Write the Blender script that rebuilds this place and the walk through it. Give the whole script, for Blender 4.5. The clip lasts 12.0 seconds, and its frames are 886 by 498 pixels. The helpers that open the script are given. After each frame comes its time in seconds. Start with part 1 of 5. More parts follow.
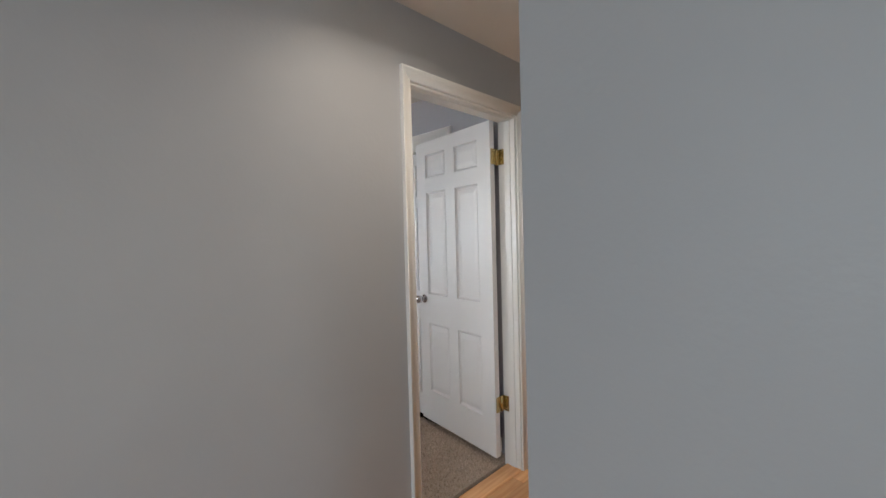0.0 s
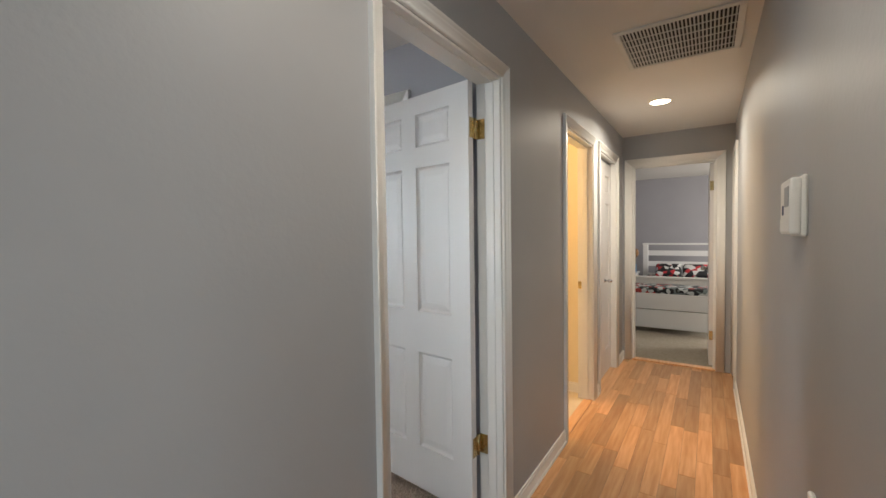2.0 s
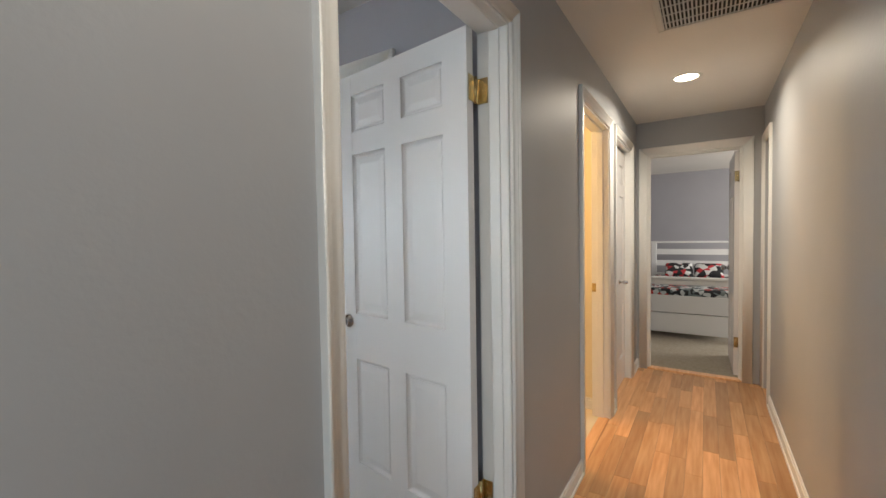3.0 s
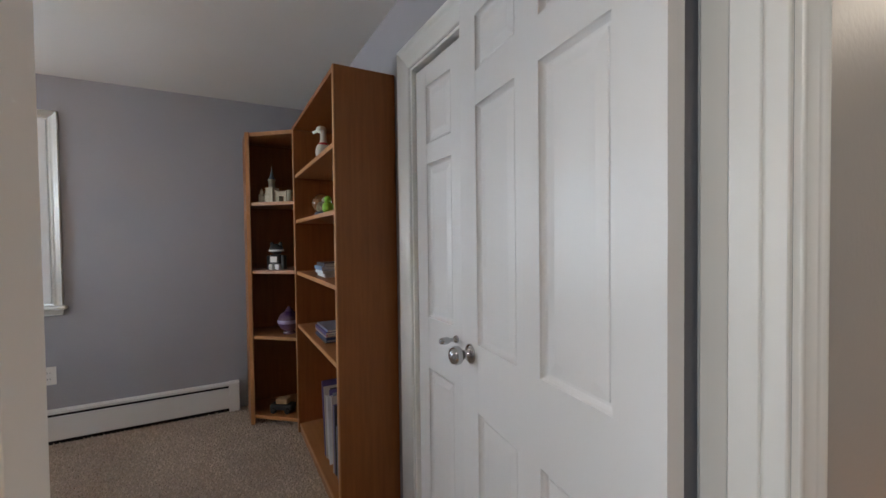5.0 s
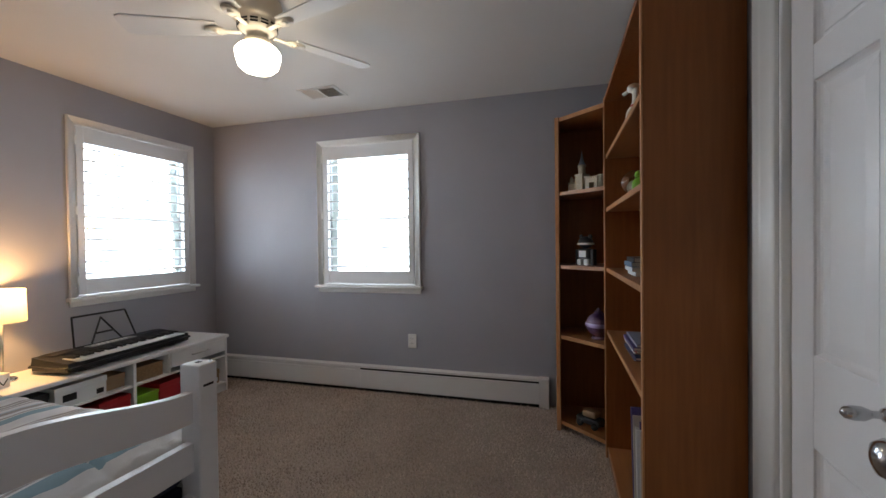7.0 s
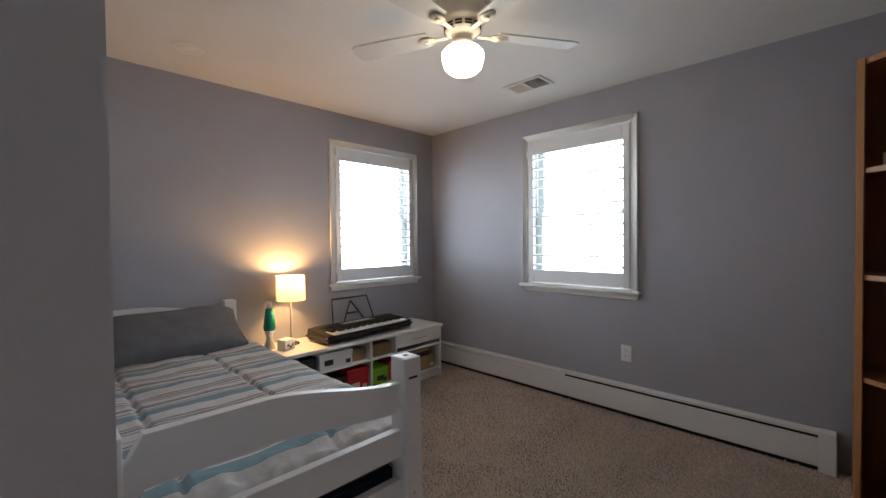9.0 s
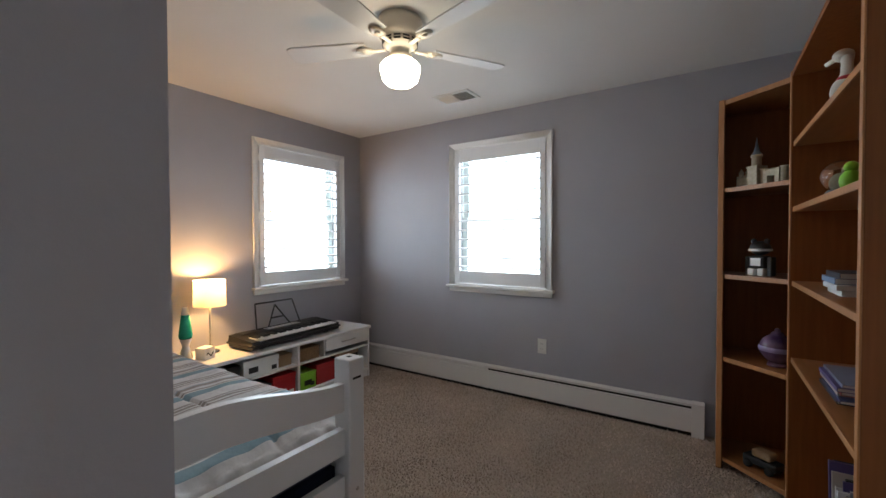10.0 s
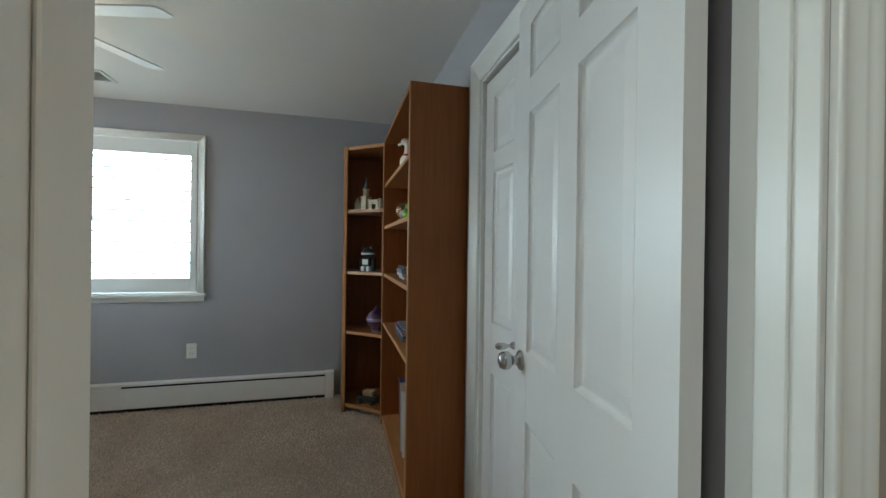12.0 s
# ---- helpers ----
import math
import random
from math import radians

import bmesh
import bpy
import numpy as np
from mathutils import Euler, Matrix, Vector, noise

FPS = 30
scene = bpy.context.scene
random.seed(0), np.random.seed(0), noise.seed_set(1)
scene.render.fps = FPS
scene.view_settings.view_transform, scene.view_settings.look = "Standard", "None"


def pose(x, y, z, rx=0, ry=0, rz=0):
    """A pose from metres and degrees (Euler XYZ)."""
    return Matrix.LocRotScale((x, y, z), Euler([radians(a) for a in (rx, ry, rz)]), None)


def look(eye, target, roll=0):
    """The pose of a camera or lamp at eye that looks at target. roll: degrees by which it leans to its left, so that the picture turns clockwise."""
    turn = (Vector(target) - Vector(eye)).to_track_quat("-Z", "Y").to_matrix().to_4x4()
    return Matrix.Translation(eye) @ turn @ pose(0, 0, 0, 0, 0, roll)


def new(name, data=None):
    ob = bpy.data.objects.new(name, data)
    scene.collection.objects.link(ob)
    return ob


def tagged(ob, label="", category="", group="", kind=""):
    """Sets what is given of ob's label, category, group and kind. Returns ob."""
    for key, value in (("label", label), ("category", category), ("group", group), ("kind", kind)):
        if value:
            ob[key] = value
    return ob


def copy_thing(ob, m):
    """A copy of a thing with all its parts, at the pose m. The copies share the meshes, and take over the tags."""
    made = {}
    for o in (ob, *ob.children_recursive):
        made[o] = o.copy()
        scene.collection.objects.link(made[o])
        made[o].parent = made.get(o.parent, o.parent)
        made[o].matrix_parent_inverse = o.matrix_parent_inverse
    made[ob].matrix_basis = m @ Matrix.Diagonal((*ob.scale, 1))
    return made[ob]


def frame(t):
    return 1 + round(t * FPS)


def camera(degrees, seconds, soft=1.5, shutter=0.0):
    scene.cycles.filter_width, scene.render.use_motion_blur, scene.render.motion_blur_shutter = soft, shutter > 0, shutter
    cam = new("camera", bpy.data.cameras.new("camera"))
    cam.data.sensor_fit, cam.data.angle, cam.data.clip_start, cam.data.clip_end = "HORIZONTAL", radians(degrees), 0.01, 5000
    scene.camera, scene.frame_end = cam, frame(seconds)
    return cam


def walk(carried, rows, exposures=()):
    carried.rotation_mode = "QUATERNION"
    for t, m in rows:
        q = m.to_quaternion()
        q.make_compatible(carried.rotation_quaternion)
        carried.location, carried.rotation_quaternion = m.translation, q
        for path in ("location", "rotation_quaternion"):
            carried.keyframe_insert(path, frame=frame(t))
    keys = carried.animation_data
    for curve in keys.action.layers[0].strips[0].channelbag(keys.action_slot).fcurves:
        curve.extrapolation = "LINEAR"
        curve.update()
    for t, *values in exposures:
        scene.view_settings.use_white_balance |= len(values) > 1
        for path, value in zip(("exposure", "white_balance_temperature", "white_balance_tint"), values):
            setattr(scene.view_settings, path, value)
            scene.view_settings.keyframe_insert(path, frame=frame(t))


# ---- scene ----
cam = camera(95.0, 12.0)
PATH = [
    (0, (0.339, 0.363, 1.366), (1.754, 1.775, 1.309), -1.5),
    (0.5, (0.343, 0.506, 1.355), (1.711, 1.963, 1.304), -1.5),
    (1, (0.392, 0.65, 1.347), (1.859, 2.008, 1.288), -1.4),
    (1.5, (0.478, 0.781, 1.353), (2.077, 1.981, 1.29), -1.1),
    (2, (0.619, 0.924, 1.344), (2.29, 2.021, 1.279), -0.8),
    (2.5, (0.781, 1.043, 1.326), (2.464, 2.122, 1.262), -0.9),
    (2.7, (0.857, 1.079, 1.316), (2.542, 2.155, 1.254), -0.9),
    (4.3, (1.42, 1.326, 1.315), (2.791, 2.788, 1.24), -1.2),
    (4.5, (1.486, 1.359, 1.3), (2.753, 2.912, 1.238), -1.1),
    (5, (1.611, 1.451, 1.287), (2.576, 3.196, 1.24), -0.7),
    (5.5, (1.681, 1.542, 1.29), (2.305, 3.441, 1.245), -0.7),
    (6, (1.773, 1.626, 1.286), (2.002, 3.613, 1.247), -0.8),
    (6.5, (1.83, 1.72, 1.275), (1.642, 3.711, 1.231), -0.8),
    (7, (1.802, 1.815, 1.236), (1.254, 3.738, 1.21), -0.7),
    (7.5, (1.786, 1.898, 1.261), (0.888, 3.685, 1.217), -0.8),
    (7.7, (1.764, 1.923, 1.244), (0.756, 3.65, 1.209), -0.7),
    (9.3, (1.747, 1.967, 1.262), (0.322, 3.37, 1.22), -0.6),
    (9.5, (1.742, 1.932, 1.266), (0.366, 3.384, 1.225), -0.5),
    (10, (1.754, 1.839, 1.276), (0.651, 3.506, 1.237), -0.2),
    (10.5, (1.752, 1.694, 1.285), (0.973, 3.536, 1.25), 0.4),
    (11, (1.733, 1.564, 1.284), (1.345, 3.526, 1.259), 0.6),
    (11.5, (1.715, 1.46, 1.274), (1.774, 3.459, 1.259), 0.8),
    (12, (1.733, 1.357, 1.273), (2.24, 3.29, 1.27), 0.8),
]
walk(cam, [(t, look(eye, target, roll)) for t, eye, target, roll in PATH], [(0, 0.48, 6600, 9), (2.5, 0.4, 6450, 6), (4.5, 0.38, 6350, 6), (5.0, 0.37, 6500, 9), (6.0, 0.04, 6450, 9), (7.5, 0.0, 6400, 10), (9.5, 0.0, 6400, 10), (10.5, 0.15, 6300, 4), (11.0, 0.22, 6200, -1), (12, 0.3, 6050, -7)])

# ---- light ----
world = bpy.data.worlds.new("sky")
scene.world = world
world.use_nodes = True
wn = world.node_tree
sky = wn.nodes.new("ShaderNodeTexSky")
sky.sky_type, sky.sun_disc = "NISHITA", False
sky.sun_elevation, sky.sun_rotation = radians(40), radians(200)
wn.links.new(sky.outputs[0], wn.nodes["Background"].inputs[0])
wn.nodes["Background"].inputs[1].default_value = 0.12


def window_light(name, m, w, h, watts, colour):
    la = bpy.data.lights.new(name, "AREA")
    la.shape, la.size, la.size_y, la.energy, la.color = "RECTANGLE", w, h, watts, colour
    ob = new(name, la)
    ob.matrix_world = m
    return ob


def bulb(name, x, y, z, watts, colour, radius=0.03):
    la = bpy.data.lights.new(name, "POINT")
    la.energy, la.color, la.shadow_soft_size = watts, colour, radius
    ob = new(name, la)
    ob.location = (x, y, z)
    return ob


DAY = (0.79, 0.895, 1.0)
WARM = (1.0, 0.62, 0.3)
window_light("daylight_window_north", look((0.26, 5.5, 1.6), (0.26, 4.0, 1.35)), 3.2, 2.2, 235, DAY)
window_light("daylight_window_west", look((-1.95, 3.75, 1.6), (0, 3.75, 1.35)), 3.7, 2.2, 375, DAY)
window_light("daylight_living_west", look((-3.56, -0.6, 1.35), (0, -0.6, 1.3)), 2.6, 1.5, 48, (0.68, 0.85, 1.0))
window_light("daylight_living_south", look((0.06, -3.06, 1.27), (0.06, 0, 1.2)), 1.1, 1.5, 13, (0.68, 0.85, 1.0))
hall_lamp = bpy.data.lights.new("hall_downlight", "AREA")
hall_lamp.shape, hall_lamp.size, hall_lamp.energy, hall_lamp.color = "DISK", 0.13, 13, (1.0, 0.88, 0.74)
hall_lamp.spread = radians(158)
new("hall_downlight", hall_lamp).matrix_world = look((4.195, 1.248, 2.351), (4.195, 1.2481, 0))
near_lamp = hall_lamp.copy()
near_lamp.energy, near_lamp.color, near_lamp.spread = 4.2, (1.0, 0.9, 0.8), radians(145)
new("near_downlight", near_lamp).matrix_world = look((1.38, 1.13, 2.351), (1.38, 1.1301, 0))
bulb("table_lamp_bulb", -1.17, 3.3, 0.965, 20, (1.0, 0.55, 0.2), 0.03)
bulb("bathroom_bulb", 3.7, 2.9, 2.1, 30, (1.0, 0.66, 0.34), 0.08)
# Unseen fill panel added to brighten the far bedroom; no window opening behind it.
window_light("fill_far_bedroom", look((7.4, -1.35, 1.5), (7.4, 1, 1.0)), 1.4, 1.3, 66, (1.0, 0.93, 0.86))

# ---- materials ----


def mat(name, c, rough=0.5, metal=0.0, c2=None, scale=8.0, stretch=(1, 1, 1), bump=0.0, bscale=200.0, bdist=0.001,
        fine=0.0, emit=0.0, trans=0.0, rand=0.0, spec=0.5):
    m = bpy.data.materials.new(name)
    m.use_nodes = True
    nt = m.node_tree
    b = nt.nodes["Principled BSDF"]
    b.inputs["Roughness"].default_value, b.inputs["Metallic"].default_value = rough, metal
    b.inputs["Specular IOR Level"].default_value = spec
    b.inputs["Base Color"].default_value = (*c, 1)
    co = nt.nodes.new("ShaderNodeTexCoord")
    mp = nt.nodes.new("ShaderNodeMapping")
    mp.inputs["Scale"].default_value = stretch
    nt.links.new(co.outputs["Object"], mp.inputs[0])
    if c2:
        n = nt.nodes.new("ShaderNodeTexNoise")
        n.inputs["Scale"].default_value, n.inputs["Detail"].default_value = scale, 6
        src = mp.outputs[0]
        if rand:
            oi = nt.nodes.new("ShaderNodeObjectInfo")
            add = nt.nodes.new("ShaderNodeVectorMath")
            mul = nt.nodes.new("ShaderNodeMath")
            mul.operation, mul.inputs[1].default_value = "MULTIPLY", 40.0
            nt.links.new(oi.outputs["Random"], mul.inputs[0])
            nt.links.new(mp.outputs[0], add.inputs[0])
            nt.links.new(mul.outputs[0], add.inputs[1])
            src = add.outputs[0]
        nt.links.new(src, n.inputs["Vector"])
        rmp = nt.nodes.new("ShaderNodeValToRGB")
        rmp.color_ramp.elements[0].position, rmp.color_ramp.elements[1].position = 0.3, 0.7
        rmp.color_ramp.elements[0].color, rmp.color_ramp.elements[1].color = (*c, 1), (*c2, 1)
        nt.links.new(n.outputs[0], rmp.inputs[0])
        out = rmp.outputs[0]
        if rand:
            hsv = nt.nodes.new("ShaderNodeHueSaturation")
            mr = nt.nodes.new("ShaderNodeMapRange")
            mr.inputs[3].default_value, mr.inputs[4].default_value = 1 - rand, 1 + rand
            nt.links.new(oi.outputs["Random"], mr.inputs[0])
            nt.links.new(mr.outputs[0], hsv.inputs["Value"])
            nt.links.new(out, hsv.inputs["Color"])
            out = hsv.outputs[0]
        nt.links.new(out, b.inputs["Base Color"])
    if bump:
        n2 = nt.nodes.new("ShaderNodeTexNoise")
        n2.inputs["Scale"].default_value, n2.inputs["Detail"].default_value = bscale, 3
        nt.links.new(mp.outputs[0], n2.inputs["Vector"])
        bp = nt.nodes.new("ShaderNodeBump")
        bp.inputs["Strength"].default_value, bp.inputs["Distance"].default_value = bump, bdist
        nt.links.new(n2.outputs[0], bp.inputs["Height"])
        nt.links.new(bp.outputs[0], b.inputs["Normal"])
    if emit:
        b.inputs["Emission Color"].default_value, b.inputs["Emission Strength"].default_value = (*c, 1), emit
    if trans:
        b.inputs["Transmission Weight"].default_value = trans
    return m


WALL = mat("wall_paint", (0.35, 0.345, 0.375), 0.55, c2=(0.37, 0.365, 0.395), scale=3, bump=0.35, bscale=90, bdist=0.0015)
HALLWALL = mat("hall_wall_paint", (0.37, 0.375, 0.385), 0.5, c2=(0.395, 0.4, 0.41), scale=2.5, bump=0.3, bscale=60, bdist=0.002)
CEIL = mat("ceiling_paint", (0.70, 0.68, 0.65), 0.8, c2=(0.73, 0.71, 0.68), scale=2, bump=0.3, bscale=80, bdist=0.001)
BATH = mat("bathroom_paint", (0.75, 0.66, 0.47), 0.6, c2=(0.78, 0.69, 0.5), scale=3)
TRIM = mat("trim_white", (0.78, 0.77, 0.74), 0.32, c2=(0.8, 0.79, 0.765), scale=5, bump=0.15, bscale=40)
DOORW = mat("door_white", (0.69, 0.67, 0.66), 0.33, c2=(0.72, 0.70, 0.69), scale=4, stretch=(1, 1, 0.15), bump=0.25, bscale=30, bdist=0.0015)
HEATER = mat("heater_enamel", (0.72, 0.7, 0.68), 0.4, c2=(0.74, 0.72, 0.7), scale=4)
# Near-black: paints shade in gaps, slots, holes, vents; also toy wheels and subfloor.
DARK = mat("gap_shade_and_black", (0.015, 0.014, 0.013), 0.8)
BRASS = mat("brass", (0.62, 0.5, 0.27), 0.25, 1.0, c2=(0.5, 0.39, 0.2), scale=30)
CHROME = mat("chrome", (0.55, 0.55, 0.56), 0.2, 1.0)
PLASTIC = mat("white_plastic", (0.78, 0.77, 0.73), 0.4)
PLASTIC_G = mat("grey_plastic", (0.3, 0.31, 0.31), 0.35)
BLACKP = mat("black_plastic", (0.011, 0.011, 0.012), 0.5)
WOOD = mat("bookcase_veneer", (0.215, 0.07, 0.016), 0.45, c2=(0.275, 0.095, 0.024), spec=0.35, scale=9, stretch=(6, 6, 0.4), bump=0.15, bscale=120)
WOODEDGE = mat("bookcase_edge", (0.37, 0.165, 0.058), 0.45, c2=(0.44, 0.205, 0.078), scale=9, stretch=(6, 6, 0.5))
WOODSH = mat("shelf_veneer", (0.29, 0.115, 0.036), 0.45, c2=(0.35, 0.145, 0.048), scale=9, stretch=(6, 0.5, 6))
OAK = mat("oak_plank", (0.50, 0.24, 0.10), 0.3, c2=(0.66, 0.39, 0.20), scale=5, stretch=(0.7, 9, 9), rand=0.3, bump=0.1, bscale=60)
CARPET = mat("carpet", (0.40, 0.325, 0.265), 0.95, c2=(0.58, 0.485, 0.41), scale=110, bump=1.0, bscale=170, bdist=0.008, spec=0.1)
PILE = mat("carpet_yarn", (0.42, 0.335, 0.27), 0.95, c2=(0.58, 0.475, 0.395), scale=3.5, spec=0.1)
CARPET2 = mat("far_carpet", (0.32, 0.28, 0.22), 0.95, c2=(0.40, 0.35, 0.29), scale=40, bump=1.0, bscale=90, bdist=0.01, spec=0.1)
TILE = mat("bath_tile", (0.6, 0.52, 0.4), 0.3, c2=(0.66, 0.58, 0.46), scale=6)
BEDW = mat("bed_white", (0.76, 0.76, 0.76), 0.32, c2=(0.77, 0.77, 0.77), scale=5, bump=0.1, bscale=40)
BENCH = mat("bench_white", (0.76, 0.75, 0.73), 0.4, c2=(0.79, 0.78, 0.76), scale=6)
PILLOW = mat("grey_pillowcase", (0.13, 0.13, 0.14), 0.85, c2=(0.165, 0.165, 0.175), scale=12, bump=0.5, bscale=25, bdist=0.01)
NAVY = mat("navy_fabric", (0.012, 0.02, 0.05), 0.8, c2=(0.02, 0.03, 0.07), scale=20)
GLASSF = mat("sash_grey_green", (0.36, 0.40, 0.38), 0.45, c2=(0.39, 0.43, 0.41), scale=6)
GLASS = mat("window_glass", (1, 1, 1), 0.0, trans=1.0)
GLOBE = mat("opal_globe", (1.0, 0.88, 0.68), 0.4, emit=13.0)
LENS = mat("hall_lens", (1.0, 0.82, 0.6), 0.4, emit=14.0)
FANW = mat("fan_white", (0.64, 0.57, 0.46), 0.4, c2=(0.68, 0.61, 0.5), scale=6)
BLADE = mat("fan_blade_white", (0.60, 0.585, 0.57), 0.5, c2=(0.65, 0.63, 0.61), scale=5)
STEEL = mat("brushed_steel", (0.55, 0.53, 0.5), 0.35, 1.0)
SATIN = mat("satin_aluminium", (0.78, 0.77, 0.75), 0.42, 1.0)
CLEAR = mat("clear_glass", (0.95, 0.97, 0.98), 0.02, trans=1.0)
TEAL = mat("teal_liquid", (0.02, 0.28, 0.20), 0.2, c2=(0.02, 0.36, 0.25), scale=10)
CREAM = mat("cream_ceramic", (0.52, 0.45, 0.32), 0.6, c2=(0.4, 0.34, 0.23), scale=60)
SLATE = mat("slate_blue_roof", (0.10, 0.13, 0.17), 0.5)
RED = mat("red_card", (0.42, 0.02, 0.025), 0.5)
GREEN = mat("lime_plastic", (0.22, 0.5, 0.03), 0.4)
KRAFT = mat("kraft_card", (0.33, 0.21, 0.11), 0.8, c2=(0.38, 0.25, 0.14), scale=15)
WICKER = mat("tan_basket", (0.32, 0.2, 0.1), 0.85, c2=(0.22, 0.13, 0.06), scale=60, stretch=(1, 1, 3))
WHITEC = mat("white_card", (0.72, 0.72, 0.7), 0.6)
BLACKC = mat("black_card", (0.02, 0.02, 0.022), 0.6)
PURPLE = mat("purple_swirl", (0.045, 0.02, 0.07), 0.15, c2=(0.22, 0.12, 0.16), scale=9)
BEAR = mat("brown_plush", (0.28, 0.15, 0.07), 0.95, c2=(0.36, 0.21, 0.11), scale=60, bump=0.8, bscale=90, bdist=0.01)
BLUE = mat("blue_card", (0.06, 0.22, 0.42), 0.5)
GRILLE = mat("grille_white", (0.66, 0.65, 0.62), 0.45)


def ramp_stripes(name, axis, period, stops, rough=0.9, bump=0.4):
    m = bpy.data.materials.new(name)
    m.use_nodes = True
    nt = m.node_tree
    b = nt.nodes["Principled BSDF"]
    b.inputs["Roughness"].default_value = rough
    co = nt.nodes.new("ShaderNodeTexCoord")
    sep = nt.nodes.new("ShaderNodeSeparateXYZ")
    nz = nt.nodes.new("ShaderNodeTexNoise")
    nz.inputs["Scale"].default_value = 14
    nt.links.new(co.outputs["Object"], sep.inputs[0])
    nt.links.new(co.outputs["Object"], nz.inputs["Vector"])
    a = nt.nodes.new("ShaderNodeMath")
    a.operation, a.inputs[1].default_value = "DIVIDE", period
    nt.links.new(sep.outputs[axis], a.inputs[0])
    w = nt.nodes.new("ShaderNodeMath")
    w.operation, w.inputs[1].default_value = "MULTIPLY_ADD", 0.02
    nt.links.new(nz.outputs[0], w.inputs[0])
    nt.links.new(a.outputs[0], w.inputs[2])
    fr = nt.nodes.new("ShaderNodeMath")
    fr.operation = "FRACT"
    nt.links.new(w.outputs[0], fr.inputs[0])
    rp = nt.nodes.new("ShaderNodeValToRGB")
    rp.color_ramp.interpolation = "CONSTANT"
    el = rp.color_ramp.elements
    while len(el) < len(stops):
        el.new(0.5)
    for e, (p, c) in zip(el, stops):
        e.position, e.color = p, (*c, 1)
    nt.links.new(fr.outputs[0], rp.inputs[0])
    nt.links.new(rp.outputs[0], b.inputs["Base Color"])
    bp = nt.nodes.new("ShaderNodeBump")
    n3 = nt.nodes.new("ShaderNodeTexNoise")
    n3.inputs["Scale"].default_value = 28
    nt.links.new(co.outputs["Object"], n3.inputs["Vector"])
    bp.inputs["Strength"].default_value, bp.inputs["Distance"].default_value = bump, 0.01
    nt.links.new(n3.outputs[0], bp.inputs["Height"])
    nt.links.new(bp.outputs[0], b.inputs["Normal"])
    return m


def vary_islands(m, low, high):
    """Give every joined piece of a mesh its own tone."""
    nt = m.node_tree
    b = nt.nodes["Principled BSDF"]
    src = b.inputs["Base Color"].links[0].from_socket
    geo, mr, hsv = nt.nodes.new("ShaderNodeNewGeometry"), nt.nodes.new("ShaderNodeMapRange"), nt.nodes.new("ShaderNodeHueSaturation")
    mr.inputs[3].default_value, mr.inputs[4].default_value = low, high
    nt.links.new(geo.outputs["Random Per Island"], mr.inputs[0])
    nt.links.new(mr.outputs[0], hsv.inputs["Value"])
    nt.links.new(src, hsv.inputs["Color"])
    nt.links.new(hsv.outputs[0], b.inputs["Base Color"])


vary_islands(PILE, 0.76, 1.24)


def patch_print(name, scale, stops):
    """A fabric print of irregular patches in a few plain colours."""
    m = mat(name, stops[0][1], 0.85, bump=0.3, bscale=40, bdist=0.004)
    nt = m.node_tree
    vo, rp, co = nt.nodes.new("ShaderNodeTexVoronoi"), nt.nodes.new("ShaderNodeValToRGB"), nt.nodes.new("ShaderNodeTexCoord")
    vo.inputs["Scale"].default_value = scale
    rp.color_ramp.interpolation = "CONSTANT"
    el = rp.color_ramp.elements
    while len(el) < len(stops):
        el.new(0.5)
    for e, (p, c) in zip(el, stops):
        e.position, e.color = p, (*c, 1)
    sep = nt.nodes.new("ShaderNodeSeparateColor")
    nt.links.new(co.outputs["Object"], vo.inputs["Vector"])
    nt.links.new(vo.outputs["Color"], sep.inputs[0])
    nt.links.new(sep.outputs[0], rp.inputs[0])
    nt.links.new(rp.outputs[0], nt.nodes["Principled BSDF"].inputs["Base Color"])
    return m


PRINT = patch_print("black_white_red_print", 15, [(0.0, (0.015, 0.015, 0.018)), (0.5, (0.62, 0.62, 0.62)), (0.86, (0.45, 0.03, 0.04))])
QUILT2 = patch_print("grey_black_print", 20, [(0.0, (0.02, 0.022, 0.025)), (0.42, (0.16, 0.19, 0.19)), (0.62, (0.55, 0.57, 0.57)), (0.9, (0.42, 0.05, 0.04))])
OFFW, AQUA, TAUPE, LAQUA = (0.62, 0.61, 0.605), (0.21, 0.31, 0.36), (0.30, 0.27, 0.255), (0.38, 0.45, 0.48)
COMFORTER = ramp_stripes("striped_comforter", 0, 0.30, [
    (0.0, OFFW), (0.06, TAUPE), (0.11, OFFW), (0.14, TAUPE), (0.20, OFFW), (0.24, TAUPE), (0.28, OFFW),
    (0.38, LAQUA), (0.41, TAUPE), (0.49, OFFW), (0.56, TAUPE), (0.60, OFFW), (0.63, AQUA), (0.81, OFFW)])

SHADE = bpy.data.materials.new("lamp_shade")
SHADE.use_nodes = True
sn = SHADE.node_tree
tr = sn.nodes.new("ShaderNodeBsdfTranslucent")
tr.inputs[0].default_value = (0.85, 0.74, 0.5, 1)
df = sn.nodes.new("ShaderNodeBsdfDiffuse")
df.inputs[0].default_value = (0.8, 0.76, 0.68, 1)
mx = sn.nodes.new("ShaderNodeMixShader")
mx.inputs[0].default_value = 0.8
sn.links.new(tr.outputs[0], mx.inputs[1])
sn.links.new(df.outputs[0], mx.inputs[2])
sn.links.new(mx.outputs[0], sn.nodes["Material Output"].inputs[0])

# ---- builders ----


